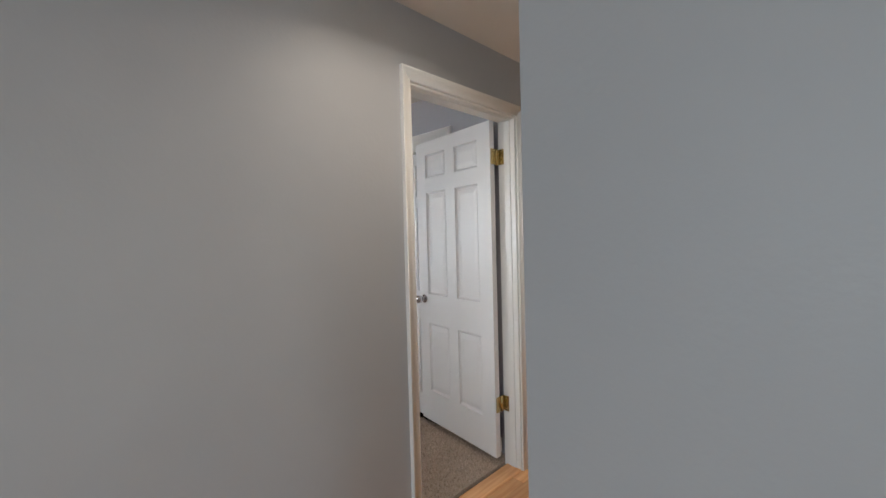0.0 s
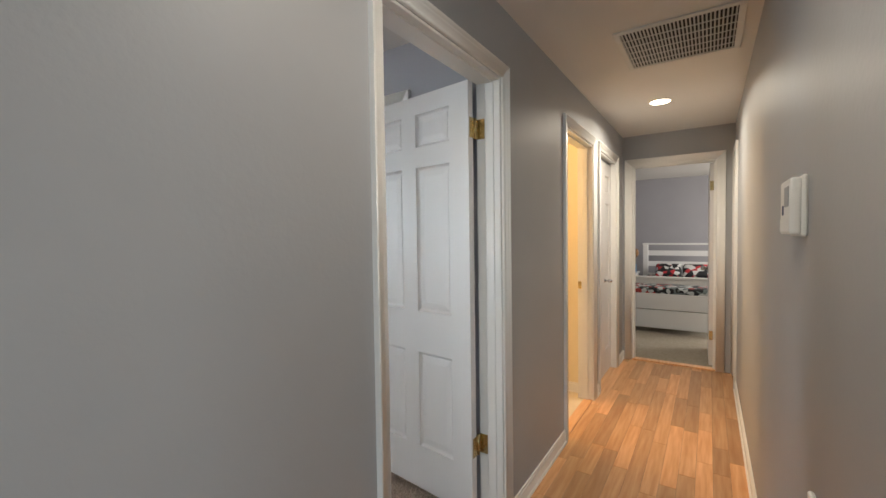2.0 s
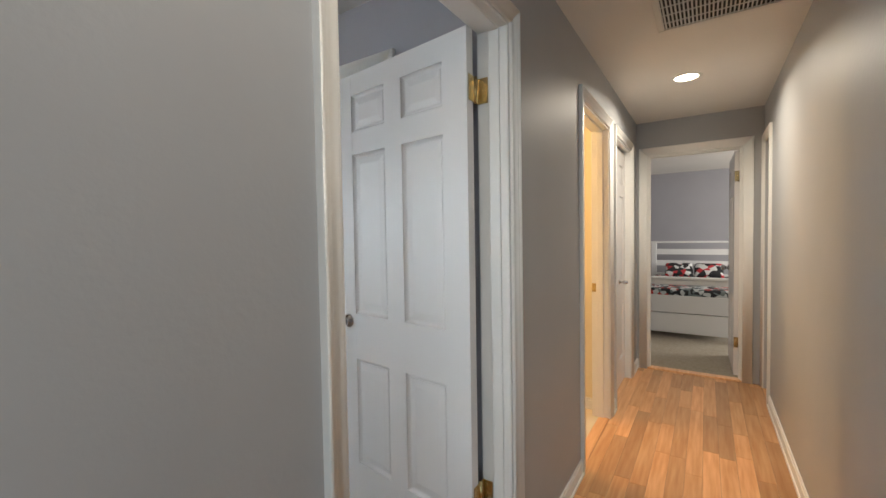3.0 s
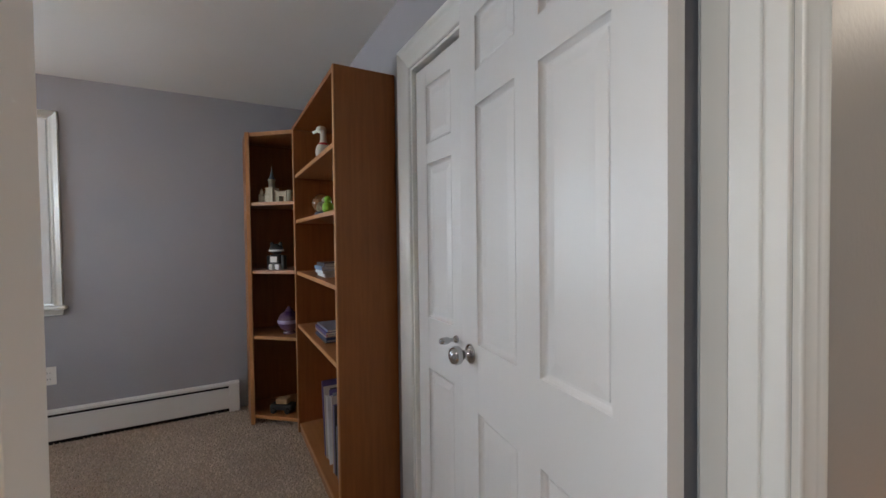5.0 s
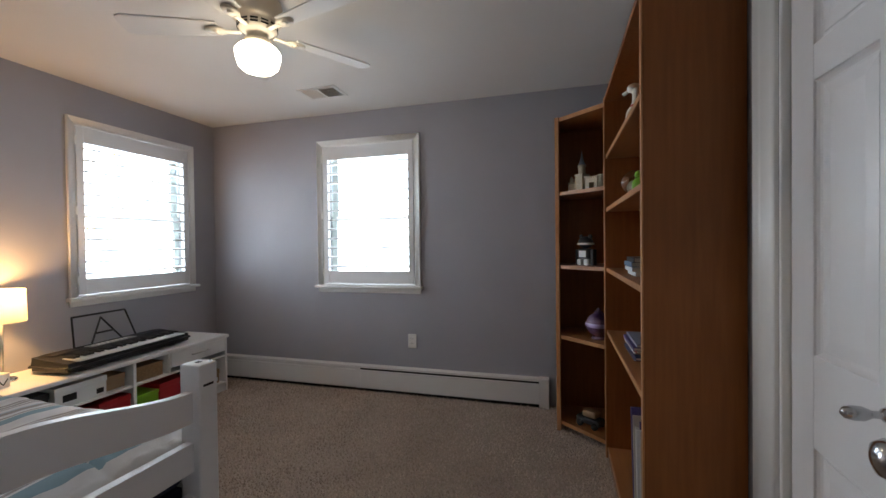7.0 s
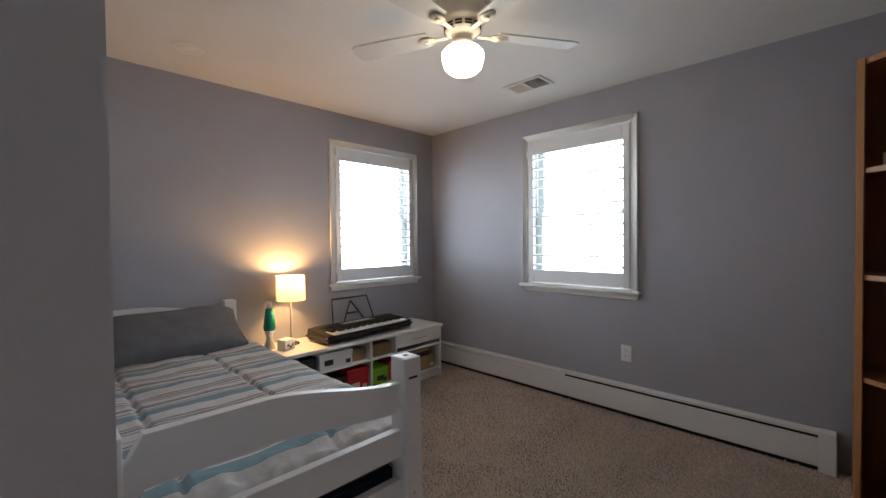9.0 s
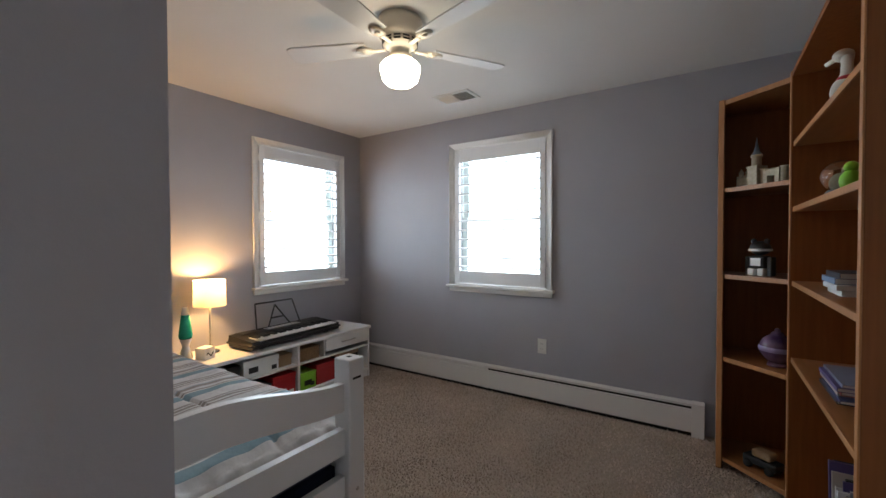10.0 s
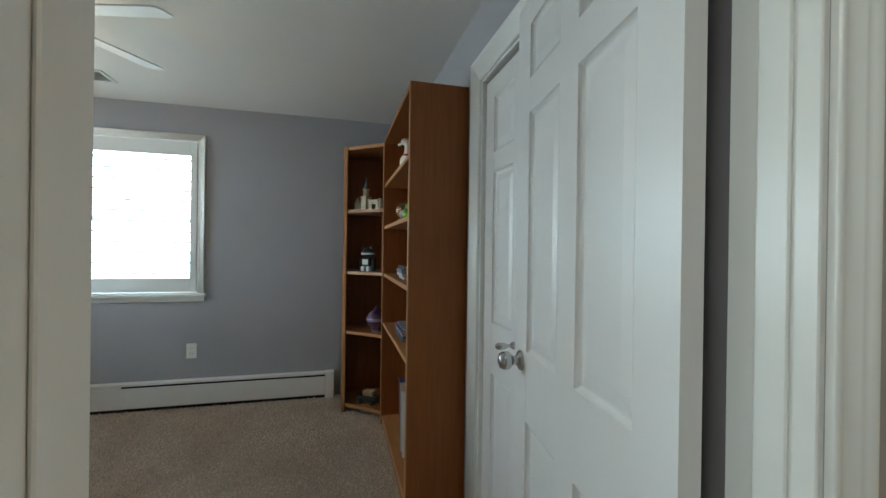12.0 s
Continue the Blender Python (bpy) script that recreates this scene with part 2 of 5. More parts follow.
def bx(bm, x0, x1, y0, y1, z0, z1):
    v = [bm.verts.new(p) for p in ((x0, y0, z0), (x1, y0, z0), (x1, y1, z0), (x0, y1, z0),
                                   (x0, y0, z1), (x1, y0, z1), (x1, y1, z1), (x0, y1, z1))]
    for f in ((3, 2, 1, 0), (4, 5, 6, 7), (0, 1, 5, 4), (1, 2, 6, 5), (2, 3, 7, 6), (3, 0, 4, 7)):
        bm.faces.new([v[i] for i in f])
    return bm


def box(*a, bevel=0.0, seg=1):
    bm = bmesh.new()
    bx(bm, *a)
    if bevel:
        bmesh.ops.bevel(bm, geom=bm.edges[:], offset=bevel, segments=seg, affect="EDGES", profile=0.5)
    return bm


def boxes(*rows, bevel=0.0):
    bm = bmesh.new()
    for r in rows:
        bx(bm, *r)
    if bevel:
        bmesh.ops.bevel(bm, geom=bm.edges[:], offset=bevel, segments=1, affect="EDGES")
    return bm


def lathe(profile, seg=24, cx=0.0, cy=0.0):
    bm = bmesh.new()
    rings = []
    for r, z in profile:
        if r < 1e-5:
            rings.append([bm.verts.new((cx, cy, z))])
        else:
            rings.append([bm.verts.new((cx + r * math.cos(2 * math.pi * i / seg), cy + r * math.sin(2 * math.pi * i / seg), z)) for i in range(seg)])
    for a, b in zip(rings, rings[1:]):
        for i in range(seg):
            j = (i + 1) % seg
            if len(a) == 1 and len(b) > 1:
                bm.faces.new((a[0], b[j], b[i]))
            elif len(b) == 1 and len(a) > 1:
                bm.faces.new((a[i], a[j], b[0]))
            elif len(a) > 1:
                bm.faces.new((a[i], a[j], b[j], b[i]))
    for f in bm.faces:
        f.smooth = True
    bmesh.ops.recalc_face_normals(bm, faces=bm.faces[:])
    return bm


def ball(r, sx=1, sy=1, sz=1, c=(0, 0, 0), u=16, v=10):
    bm = bmesh.new()
    bmesh.ops.create_uvsphere(bm, u_segments=u, v_segments=v, radius=r)
    for q in bm.verts:
        q.co = Vector((q.co.x * sx + c[0], q.co.y * sy + c[1], q.co.z * sz + c[2]))
    for f in bm.faces:
        f.smooth = True
    return bm


def merge(*bms):
    out = bmesh.new()
    for b in bms:
        me = bpy.data.meshes.new("tmp")
        b.to_mesh(me)
        b.free()
        out.from_mesh(me)
        bpy.data.meshes.remove(me)
    return out


def turned(bm, m):
    bmesh.ops.transform(bm, matrix=m, verts=bm.verts[:])
    return bm


def rod(p, q, r, seg=8):
    p, q = Vector(p), Vector(q)
    bm = lathe([(0, 0), (r, 0), (r, (q - p).length), (0, (q - p).length)], seg)
    return turned(bm, Matrix.Translation(p) @ (q - p).to_track_quat("Z", "Y").to_matrix().to_4x4())


def part(name, bm, material, parent, label=""):
    me = bpy.data.meshes.new(name)
    bm.to_mesh(me)
    bm.free()
    me.materials.append(material)
    ob = new(name, me)
    if parent:
        ob.parent = parent
    if label:
        ob["label"] = label
    return ob


def thing(name, m, label, category, group="", kind=""):
    ob = new(name)
    ob.matrix_world = m
    return tagged(ob, label, category, group, kind)


def solid(name, bm, material, label, category, kind="structure", group=""):
    return tagged(part(name, bm, material, None), label, category, group, kind)


def wall_x(name, x0, x1, y0, y1, h, openings, material, label):
    """A wall that runs along x; openings: (x0, x1, z0, z1)."""
    bm, x = bmesh.new(), x0
    for a, b, z0, z1 in sorted(openings):
        bx(bm, x, a, y0, y1, 0, h)
        if z0 > 0:
            bx(bm, a, b, y0, y1, 0, z0)
        bx(bm, a, b, y0, y1, z1, h)
        x = b
    bx(bm, x, x1, y0, y1, 0, h)
    return solid(name, bm, material, label, "wall")


def wall_y(name, y0, y1, x0, x1, h, openings, material, label):
    bm, y = bmesh.new(), y0
    for a, b, z0, z1 in sorted(openings):
        bx(bm, x0, x1, y, a, 0, h)
        if z0 > 0:
            bx(bm, x0, x1, a, b, 0, z0)
        bx(bm, x0, x1, a, b, z1, h)
        y = b
    bx(bm, x0, x1, y, y1, 0, h)
    return solid(name, bm, material, label, "wall")


H = 2.356
CARP = 0.03

# ---- structure ----
D1, D2, D4, DTOP = (1.497, 2.285), (3.262, 3.975), (4.215, 4.925), 2.04
wall_x("wall_hall_north", -3.5, 5.3, 1.70, 1.815, H, [(*D1, 0, DTOP), (*D2, 0, DTOP), (*D4, 0, DTOP)], HALLWALL, "grey painted hall wall with white-trimmed doorways")
wall_x("wall_hall_south", 1.0, 5.3, 0.615, 0.727, H, [(4.87, 5.22, 0, DTOP)], HALLWALL, "grey painted hall wall with thermostat and closet")
wall_y("wall_corner", -3.0, 0.727, 0.885, 1.0, H, [], HALLWALL, "blue-grey painted wall at the mouth of the hall")
wall_y("wall_hall_end", -1.5, 3.0, 5.30, 5.415, H, [(0.868, 1.605, 0, DTOP)], HALLWALL, "grey wall with doorway at hall end")
wall_x("wall_living_south", -3.62, 1.0, -3.12, -3.0, H, [(-0.5, 0.62, 0.5, 2.05)], HALLWALL, "grey living room wall with wide window opening")
wall_y("wall_living_west", -3.0, 1.815, -3.62, -3.5, H, [(-1.9, 0.7, 0.6, 2.1)], HALLWALL, "grey living room wall with wide window opening")
wall_x("wall_room_south", -1.445, 1.347, 1.815, 2.009, H, [], WALL, "thick grey wall behind the bed")
wall_x("wall_room_north", -1.445, 2.455, 4.92, 5.06, H, [(-0.16, 0.685, 0.894, 2.085)], WALL, "grey bedroom wall with shuttered window")
wall_y("wall_room_west", 2.0, 4.92, -1.445, -1.325, H, [(3.765, 4.64, 0.905, 2.075)], WALL, "grey bedroom wall with shuttered window and lamp glow")
wall_y("wall_room_east", 1.815, 4.92, 2.335, 2.455, H, [(2.342, 3.03, 0, 2.01)], WALL, "grey bedroom wall with closet")
solid("wall_closet_back", boxes((2.455, 2.9, 2.1, 2.2, 0, H), (2.455, 2.9, 3.15, 3.25, 0, H), (2.9, 3.0, 2.1, 3.25, 0, H)), WALL, "plain closet inner walls", "wall")
solid("wall_bathroom", boxes((3.0, 3.1, 1.815, 3.6, 0, H), (4.08, 4.18, 1.815, 3.6, 0, H), (3.0, 4.18, 3.6, 3.7, 0, H)), BATH, "cream bathroom walls in warm light", "wall")
solid("wall_linen_closet", boxes((4.18, 5.3, 2.4, 2.5, 0, H), (5.02, 5.12, 1.815, 2.4, 0, H)), WALL, "plain closet inner walls", "wall")
solid("wall_side_closet", boxes((4.7, 4.8, 0.1, 0.615, 0, H), (4.7, 5.3, 0.0, 0.1, 0, H)), WALL, "plain closet inner walls", "wall")
solid("wall_far_bedroom", boxes((9.25, 9.37, -1.5, 3.0, 0, H), (5.415, 9.37, 3.0, 3.12, 0, H), (5.3, 9.37, -1.62, -1.5, 0, H)), WALL, "mauve-grey walls of the far bedroom", "wall")
solid("ceiling", boxes((-3.62, 9.4, -3.12, 5.06, H, H + 0.1)), CEIL, "off-white matt painted ceiling", "ceiling")
solid("floor_living", boxes((-3.62, 0.885, -3.12, 1.70, -0.1, -0.001)), OAK, "honey oak floor outside the hall", "floor")
carpet = solid("floor_bedroom", boxes((-1.325, 2.335, 1.815, 4.92, -0.1, CARP - 0.012)), CARPET, "beige-brown shag carpet", "floor")
solid("floor_far_bedroom", boxes((5.36, 9.25, -1.5, 3.0, -0.1, 0.012)), CARPET2, "beige carpet in the far bedroom", "floor")
solid("floor_bathroom", boxes((3.1, 4.08, 1.76, 3.6, -0.1, 0.004)), TILE, "cream bathroom tile floor", "floor")
solid("floor_closets", boxes((4.18, 5.3, 1.70, 2.4, -0.1, 0.002), (4.8, 5.3, 0.1, 0.735, -0.1, 0.002)), OAK, "oak closet floor", "floor")
solid("threshold_bedroom", box(1.52, 2.275, 1.70, 1.80, -0.02, 0.012, bevel=0.004), OAK, "oak threshold strip at the bedroom door", "threshold")
solid("threshold_bathroom", box(3.262, 3.975, 1.70, 1.77, -0.02, 0.008, bevel=0.003), OAK, "oak threshold strip at the bathroom", "threshold")
solid("threshold_far", box(5.29, 5.37, 0.868, 1.605, -0.02, 0.016, bevel=0.004), OAK, "oak threshold strip at the far bedroom", "threshold")


def casing(parent, a, b, top, w=0.066, zbot=0.0, wl=None):
    """Moulded trim round an opening from a to b in the wall's plane: a soft ogee that thickens outwards, mitred at the head."""
    prof = ((0.0, 0.0), (0.0, 0.008), (0.05, 0.0105), (0.14, 0.0115), (0.22, 0.0095), (0.30, 0.0092), (0.46, 0.0105), (0.58, 0.0135),
            (0.64, 0.0155), (0.70, 0.0148), (0.76, 0.0165), (0.84, 0.0198), (0.93, 0.0205), (0.985, 0.0185), (1.0, 0.015), (1.0, 0.0))
    ws = wl or w

    def loft(p, q):
        bm = bmesh.new()
        A, B = [bm.verts.new(v) for v in p], [bm.verts.new(v) for v in q]
        n = len(A)
        for i in range(n):
            f = bm.faces.new((A[i], A[(i + 1) % n], B[(i + 1) % n], B[i]))
            f.smooth = 1 <= i <= n - 4
        bm.faces.new(A[::-1])
        bm.faces.new(B)
        bmesh.ops.recalc_face_normals(bm, faces=bm.faces[:])
        return bm
    part("casing_side", loft([(a - u * ws, -d, zbot) for u, d in prof], [(a - u * ws, -d, top + u * w) for u, d in prof]), TRIM, parent)
    part("casing_side", loft([(b + u * w, -d, zbot) for u, d in prof], [(b + u * w, -d, top + u * w) for u, d in prof]), TRIM, parent)
    part("casing_head", loft([(a - u * ws + 0.0006, -d, top + u * w) for u, d in prof], [(b + u * w - 0.0006, -d, top + u * w) for u, d in prof]), TRIM, parent)


def jamb(parent, a, b, top, depth, t=0.012, stop=None, st=0.011):
    part("jamb_side", boxes((a, a + t, 0, depth, 0, top), bevel=0.002), TRIM, parent)
    part("jamb_side", boxes((b - t, b, 0, depth, 0, top), bevel=0.002), TRIM, parent)
    part("jamb_head", boxes((a + t, b - t, 0, depth, top - t, top), bevel=0.002), TRIM, parent)
    if stop:
        s0, s1 = stop
        part("door_stop", boxes((a + t, a + t + st, s0, s1, 0, top - t), (b - t - st, b - t, s0, s1, 0, top - t), (a + t + st, b - t - st, s0, s1, top - t - st, top - t), bevel=0.002), TRIM, parent)


def panel_leaf(parent, w, h, m, cols=2, t=0.035, stile=0.11, mull=0.10, rows=((0.22, 0.70), (0.905, 1.615), (1.715, 1.875))):
    """A panelled leaf, local x along its width, y through its thickness."""
    pw = (w - 2 * stile - (cols - 1) * mull) / cols
    xs = [(stile + i * (pw + mull), stile + i * (pw + mull) + pw) for i in range(cols)]
    bm = bmesh.new()
    bx(bm, 0, stile, 0, t, 0, h)
    bx(bm, w - stile, w, 0, t, 0, h)
    zs = [0] + [z for r in rows for z in r] + [h]
    for z0, z1 in zip(zs[0::2], zs[1::2]):
        bx(bm, stile, w - stile, 0.0004, t - 0.0004, z0, z1)
    for (a0, a1), (b0, b1) in zip(xs, xs[1:]):
        for z0, z1 in rows:
            bx(bm, a1, b0, 0.0004, t - 0.0004, z0, z1)
    leaf = part("door_leaf", bm, DOORW, parent)
    leaf.matrix_local = m
    for a, b in xs:
        for z0, z1 in rows:
            bm = bmesh.new()
            for side in (0, 1):
                f = (lambda d: d) if side == 0 else (lambda d: t - d)
                steps = [(0.0, 0.0), (0.0015, 0.005), (0.006, 0.0095), (0.011, 0.0125), (0.017, 0.0128), (0.0185, 0.0105), (0.046, 0.006)]
                loops = []
                for ins, d in steps:
                    loops.append([bm.verts.new((x, f(d), z)) for x, z in ((a + ins, z0 + ins), (b - ins, z0 + ins), (b - ins, z1 - ins), (a + ins, z1 - ins))])
                for p, q in zip(loops, loops[1:]):
                    for i in range(4):
                        bm.faces.new((p[i], p[(i + 1) % 4], q[(i + 1) % 4], q[i]))
                bm.faces.new(loops[-1])
            bmesh.ops.recalc_face_normals(bm, faces=bm.faces[:])
            part("panel", bm, DOORW, leaf)
    return leaf


def round_knob(parent, x, y, z, out, r=0.027, material=None):
    """A door knob with rose; out: +1 or -1 along local y."""
    prof = [(0, 0), (r * 1.15, 0), (r * 1.15, 0.004), (r * 0.9, 0.010), (r * 0.55, 0.013), (r * 0.50, 0.026), (r * 0.72, 0.031),
            (r * 1.02, 0.040), (r * 1.05, 0.054), (r * 0.82, 0.066), (r * 0.35, 0.071), (0, 0.0715)]
    bm = turned(lathe(prof, 24), pose(x, y, z, -90 * out, 0, 0))
    return part("knob", bm, material or CHROME, parent, "polished chrome knob")


def hinge(parent, m):
    bm = merge(boxes((-0.036, -0.004, -0.002, 0.0, -0.045, 0.045), (0.004, 0.036, -0.002, 0.0, -0.045, 0.045), bevel=0.0008),
               lathe([(0, -0.047), (0.006, -0.047), (0.006, 0.047), (0, 0.047)], 10),
               *[turned(lathe([(0, 0), (0.004, 0), (0.003, 0.0015), (0, 0.002)], 8), pose(sx, -0.002, sz, 90)) for sx in (-0.02, 0.02) for sz in (-0.03, 0, 0.03)])
    ob = part("hinge", bm, BRASS, parent, "brass butt hinge")
    ob.matrix_local = m
    return ob


# bedroom door
door1 = thing("door_1", pose(0, 1.70, 0), "white six-panel bedroom door standing open", "door", kind="structure")
casing(door1, D1[0], D1[1], DTOP, w=0.058, wl=0.05)
jamb(door1, D1[0], D1[1], DTOP, 0.115, stop=(0.03, 0.072), st=0.006)
leaf1 = panel_leaf(door1, 0.752, 1.965, pose(2.196, 0.118, CARP + 0.035, 0, 0, 82.5) @ Matrix.Scale(-1, 4, (0, 1, 0)))
round_knob(leaf1, 0.752 - 0.062, 0.0, 0.868, -1)
round_knob(leaf1, 0.752 - 0.062, 0.035, 0.868, 1)
for hz in (0.375, 1.825):
    hp = part("hinge", merge(boxes((2.200, 2.236, 0.112, 0.1145, hz - 0.045, hz + 0.045), (2.2695, 2.272, 0.075, 0.114, hz - 0.045, hz + 0.045), (2.238, 2.2695, 0.1135, 0.1155, hz - 0.045, hz + 0.045), bevel=0.0006),
                             lathe([(0, hz - 0.047), (0.0065, hz - 0.047), (0.0065, hz + 0.047), (0, hz + 0.047)], 10, 2.25, 0.113),
                             *[ball(0.0035, c=(2.218, 0.112, hz + dz), u=8, v=5) for dz in (-0.03, 0, 0.03)],
                             *[ball(0.0035, c=(2.2695, 0.095, hz + dz), u=8, v=5) for dz in (-0.03, 0, 0.03)]), BRASS, door1, "brass butt hinge")
room_case = thing("door_casing_room", pose(0, 1.815, 0, 0, 0, 180), "white moulded casing on the bedroom side", "door casing", kind="structure")
casing(room_case, -D1[1], -D1[0], DTOP, w=0.06, zbot=CARP)
# bathroom doorway
door2 = thing("door_2", pose(0, 1.70, 0), "white cased doorway to warm-lit bathroom", "doorway", kind="structure")
casing(door2, D2[0], D2[1], DTOP)
jamb(door2, D2[0], D2[1], DTOP, 0.115, stop=(0.035, 0.075))
part("strike_plate", boxes((D2[1] - 0.0145, D2[1] - 0.012, 0.085, 0.112, 0.90, 0.96), bevel=0.0008), BRASS, door2, "small brass strike plate")
# hall closet
door4 = thing("door_4", pose(0, 1.70, 0), "white folding closet door in the hall", "closet door", kind="structure")
casing(door4, D4[0], D4[1], DTOP)
jamb(door4, D4[0], D4[1], DTOP, 0.115)
for i in range(2):
    lf = panel_leaf(door4, 0.338, 2.0, pose(D4[0] + 0.016 + i * 0.341, 0.045, 0.012), cols=1, stile=0.07, t=0.03)
    if i == 1:
        round_knob(lf, 0.05, 0, 0.89, -1, r=0.015)
# side closet
door5 = thing("door_5", pose(0, 0.727, 0, 0, 0, 180), "white narrow closet door beside the hall end", "closet door", kind="structure")
casing(door5, -5.22, -4.87, DTOP)
panel_leaf(door5, 0.346, 2.02, pose(-5.218, 0.02, 0.01), cols=1, stile=0.07)
# far bedroom door
door3 = thing("door_3", pose(5.30, 0, 0, 0, 0, -90), "white far bedroom door standing open", "door", kind="structure")
casing(door3, -1.605, -0.868, DTOP, w=0.072)
jamb(door3, -1.605, -0.868, DTOP, 0.115, stop=(0.03, 0.07))
lf3 = panel_leaf(door3, 0.70, 2.0, pose(-0.888, 0.12, 0.02, 0, 0, 91))
round_knob(lf3, 0.64, 0.035, 0.92, 1)
for hz in (0.32, 1.80):
    hinge(door3, pose(-0.886, 0.113, hz))
# bedroom closet
door6 = thing("door_6", pose(2.335, 0, 0, 0, 0, -90), "white panelled folding closet door", "closet door", kind="structure")
casing(door6, -3.03, -2.342, 2.01, w=0.10, zbot=CARP)
jamb(door6, -3.03, -2.342, 2.01, 0.12)
lf = panel_leaf(door6, 0.655, 1.942, pose(-3.015, 0.02, CARP + 0.012), cols=2, stile=0.09, mull=0.082, t=0.03, rows=((0.16, 0.72), (0.93, 1.55), (1.63, 1.86)))
round_knob(lf, 0.313, 0, 0.885, -1, r=0.0125)


def baseboard(name, m, a, b, z=0.0):
    ob = thing(name, m, "white moulded baseboard", "baseboard", kind="structure")
    part("board", boxes((a, b, -0.012, 0, z, z + 0.07), (a, b, -0.009, 0, z + 0.0705, z + 0.085), (a, b, -0.02, -0.0122, z, z + 0.016), bevel=0.002), TRIM, ob)


N, S = pose(0, 1.70, 0), pose(0, 0.727, 0, 0, 0, 180)
baseboard("baseboard", N, -3.5, D1[0] - 0.068)
baseboard("baseboard", N, D1[1] + 0.068, D2[0] - 0.068)
baseboard("baseboard", N, D2[1] + 0.068, D4[0] - 0.068)
baseboard("baseboard", N, D4[1] + 0.068, 5.3)
baseboard("baseboard", S, -4.80, -0.885)
baseboard("baseboard", pose(5.30, 0, 0, 0, 0, -90), -1.70, -1.68)
baseboard("baseboard", pose(0.885, 0, 0, 0, 0, -90), -0.727, 3.0)
baseboard("baseboard", pose(2.335, 0, 0, 0, 0, -90), -2.235, -1.88, CARP)
baseboard("baseboard", pose(0, 2.009, 0, 0, 0, 180), -1.347, 1.325, CARP)
baseboard("baseboard", pose(9.25, 0, 0, 0, 0, -90), -3.0, 1.5)
baseboard("baseboard", pose(4.08, 0, 0, 0, 0, -90), -3.6, -1.83)


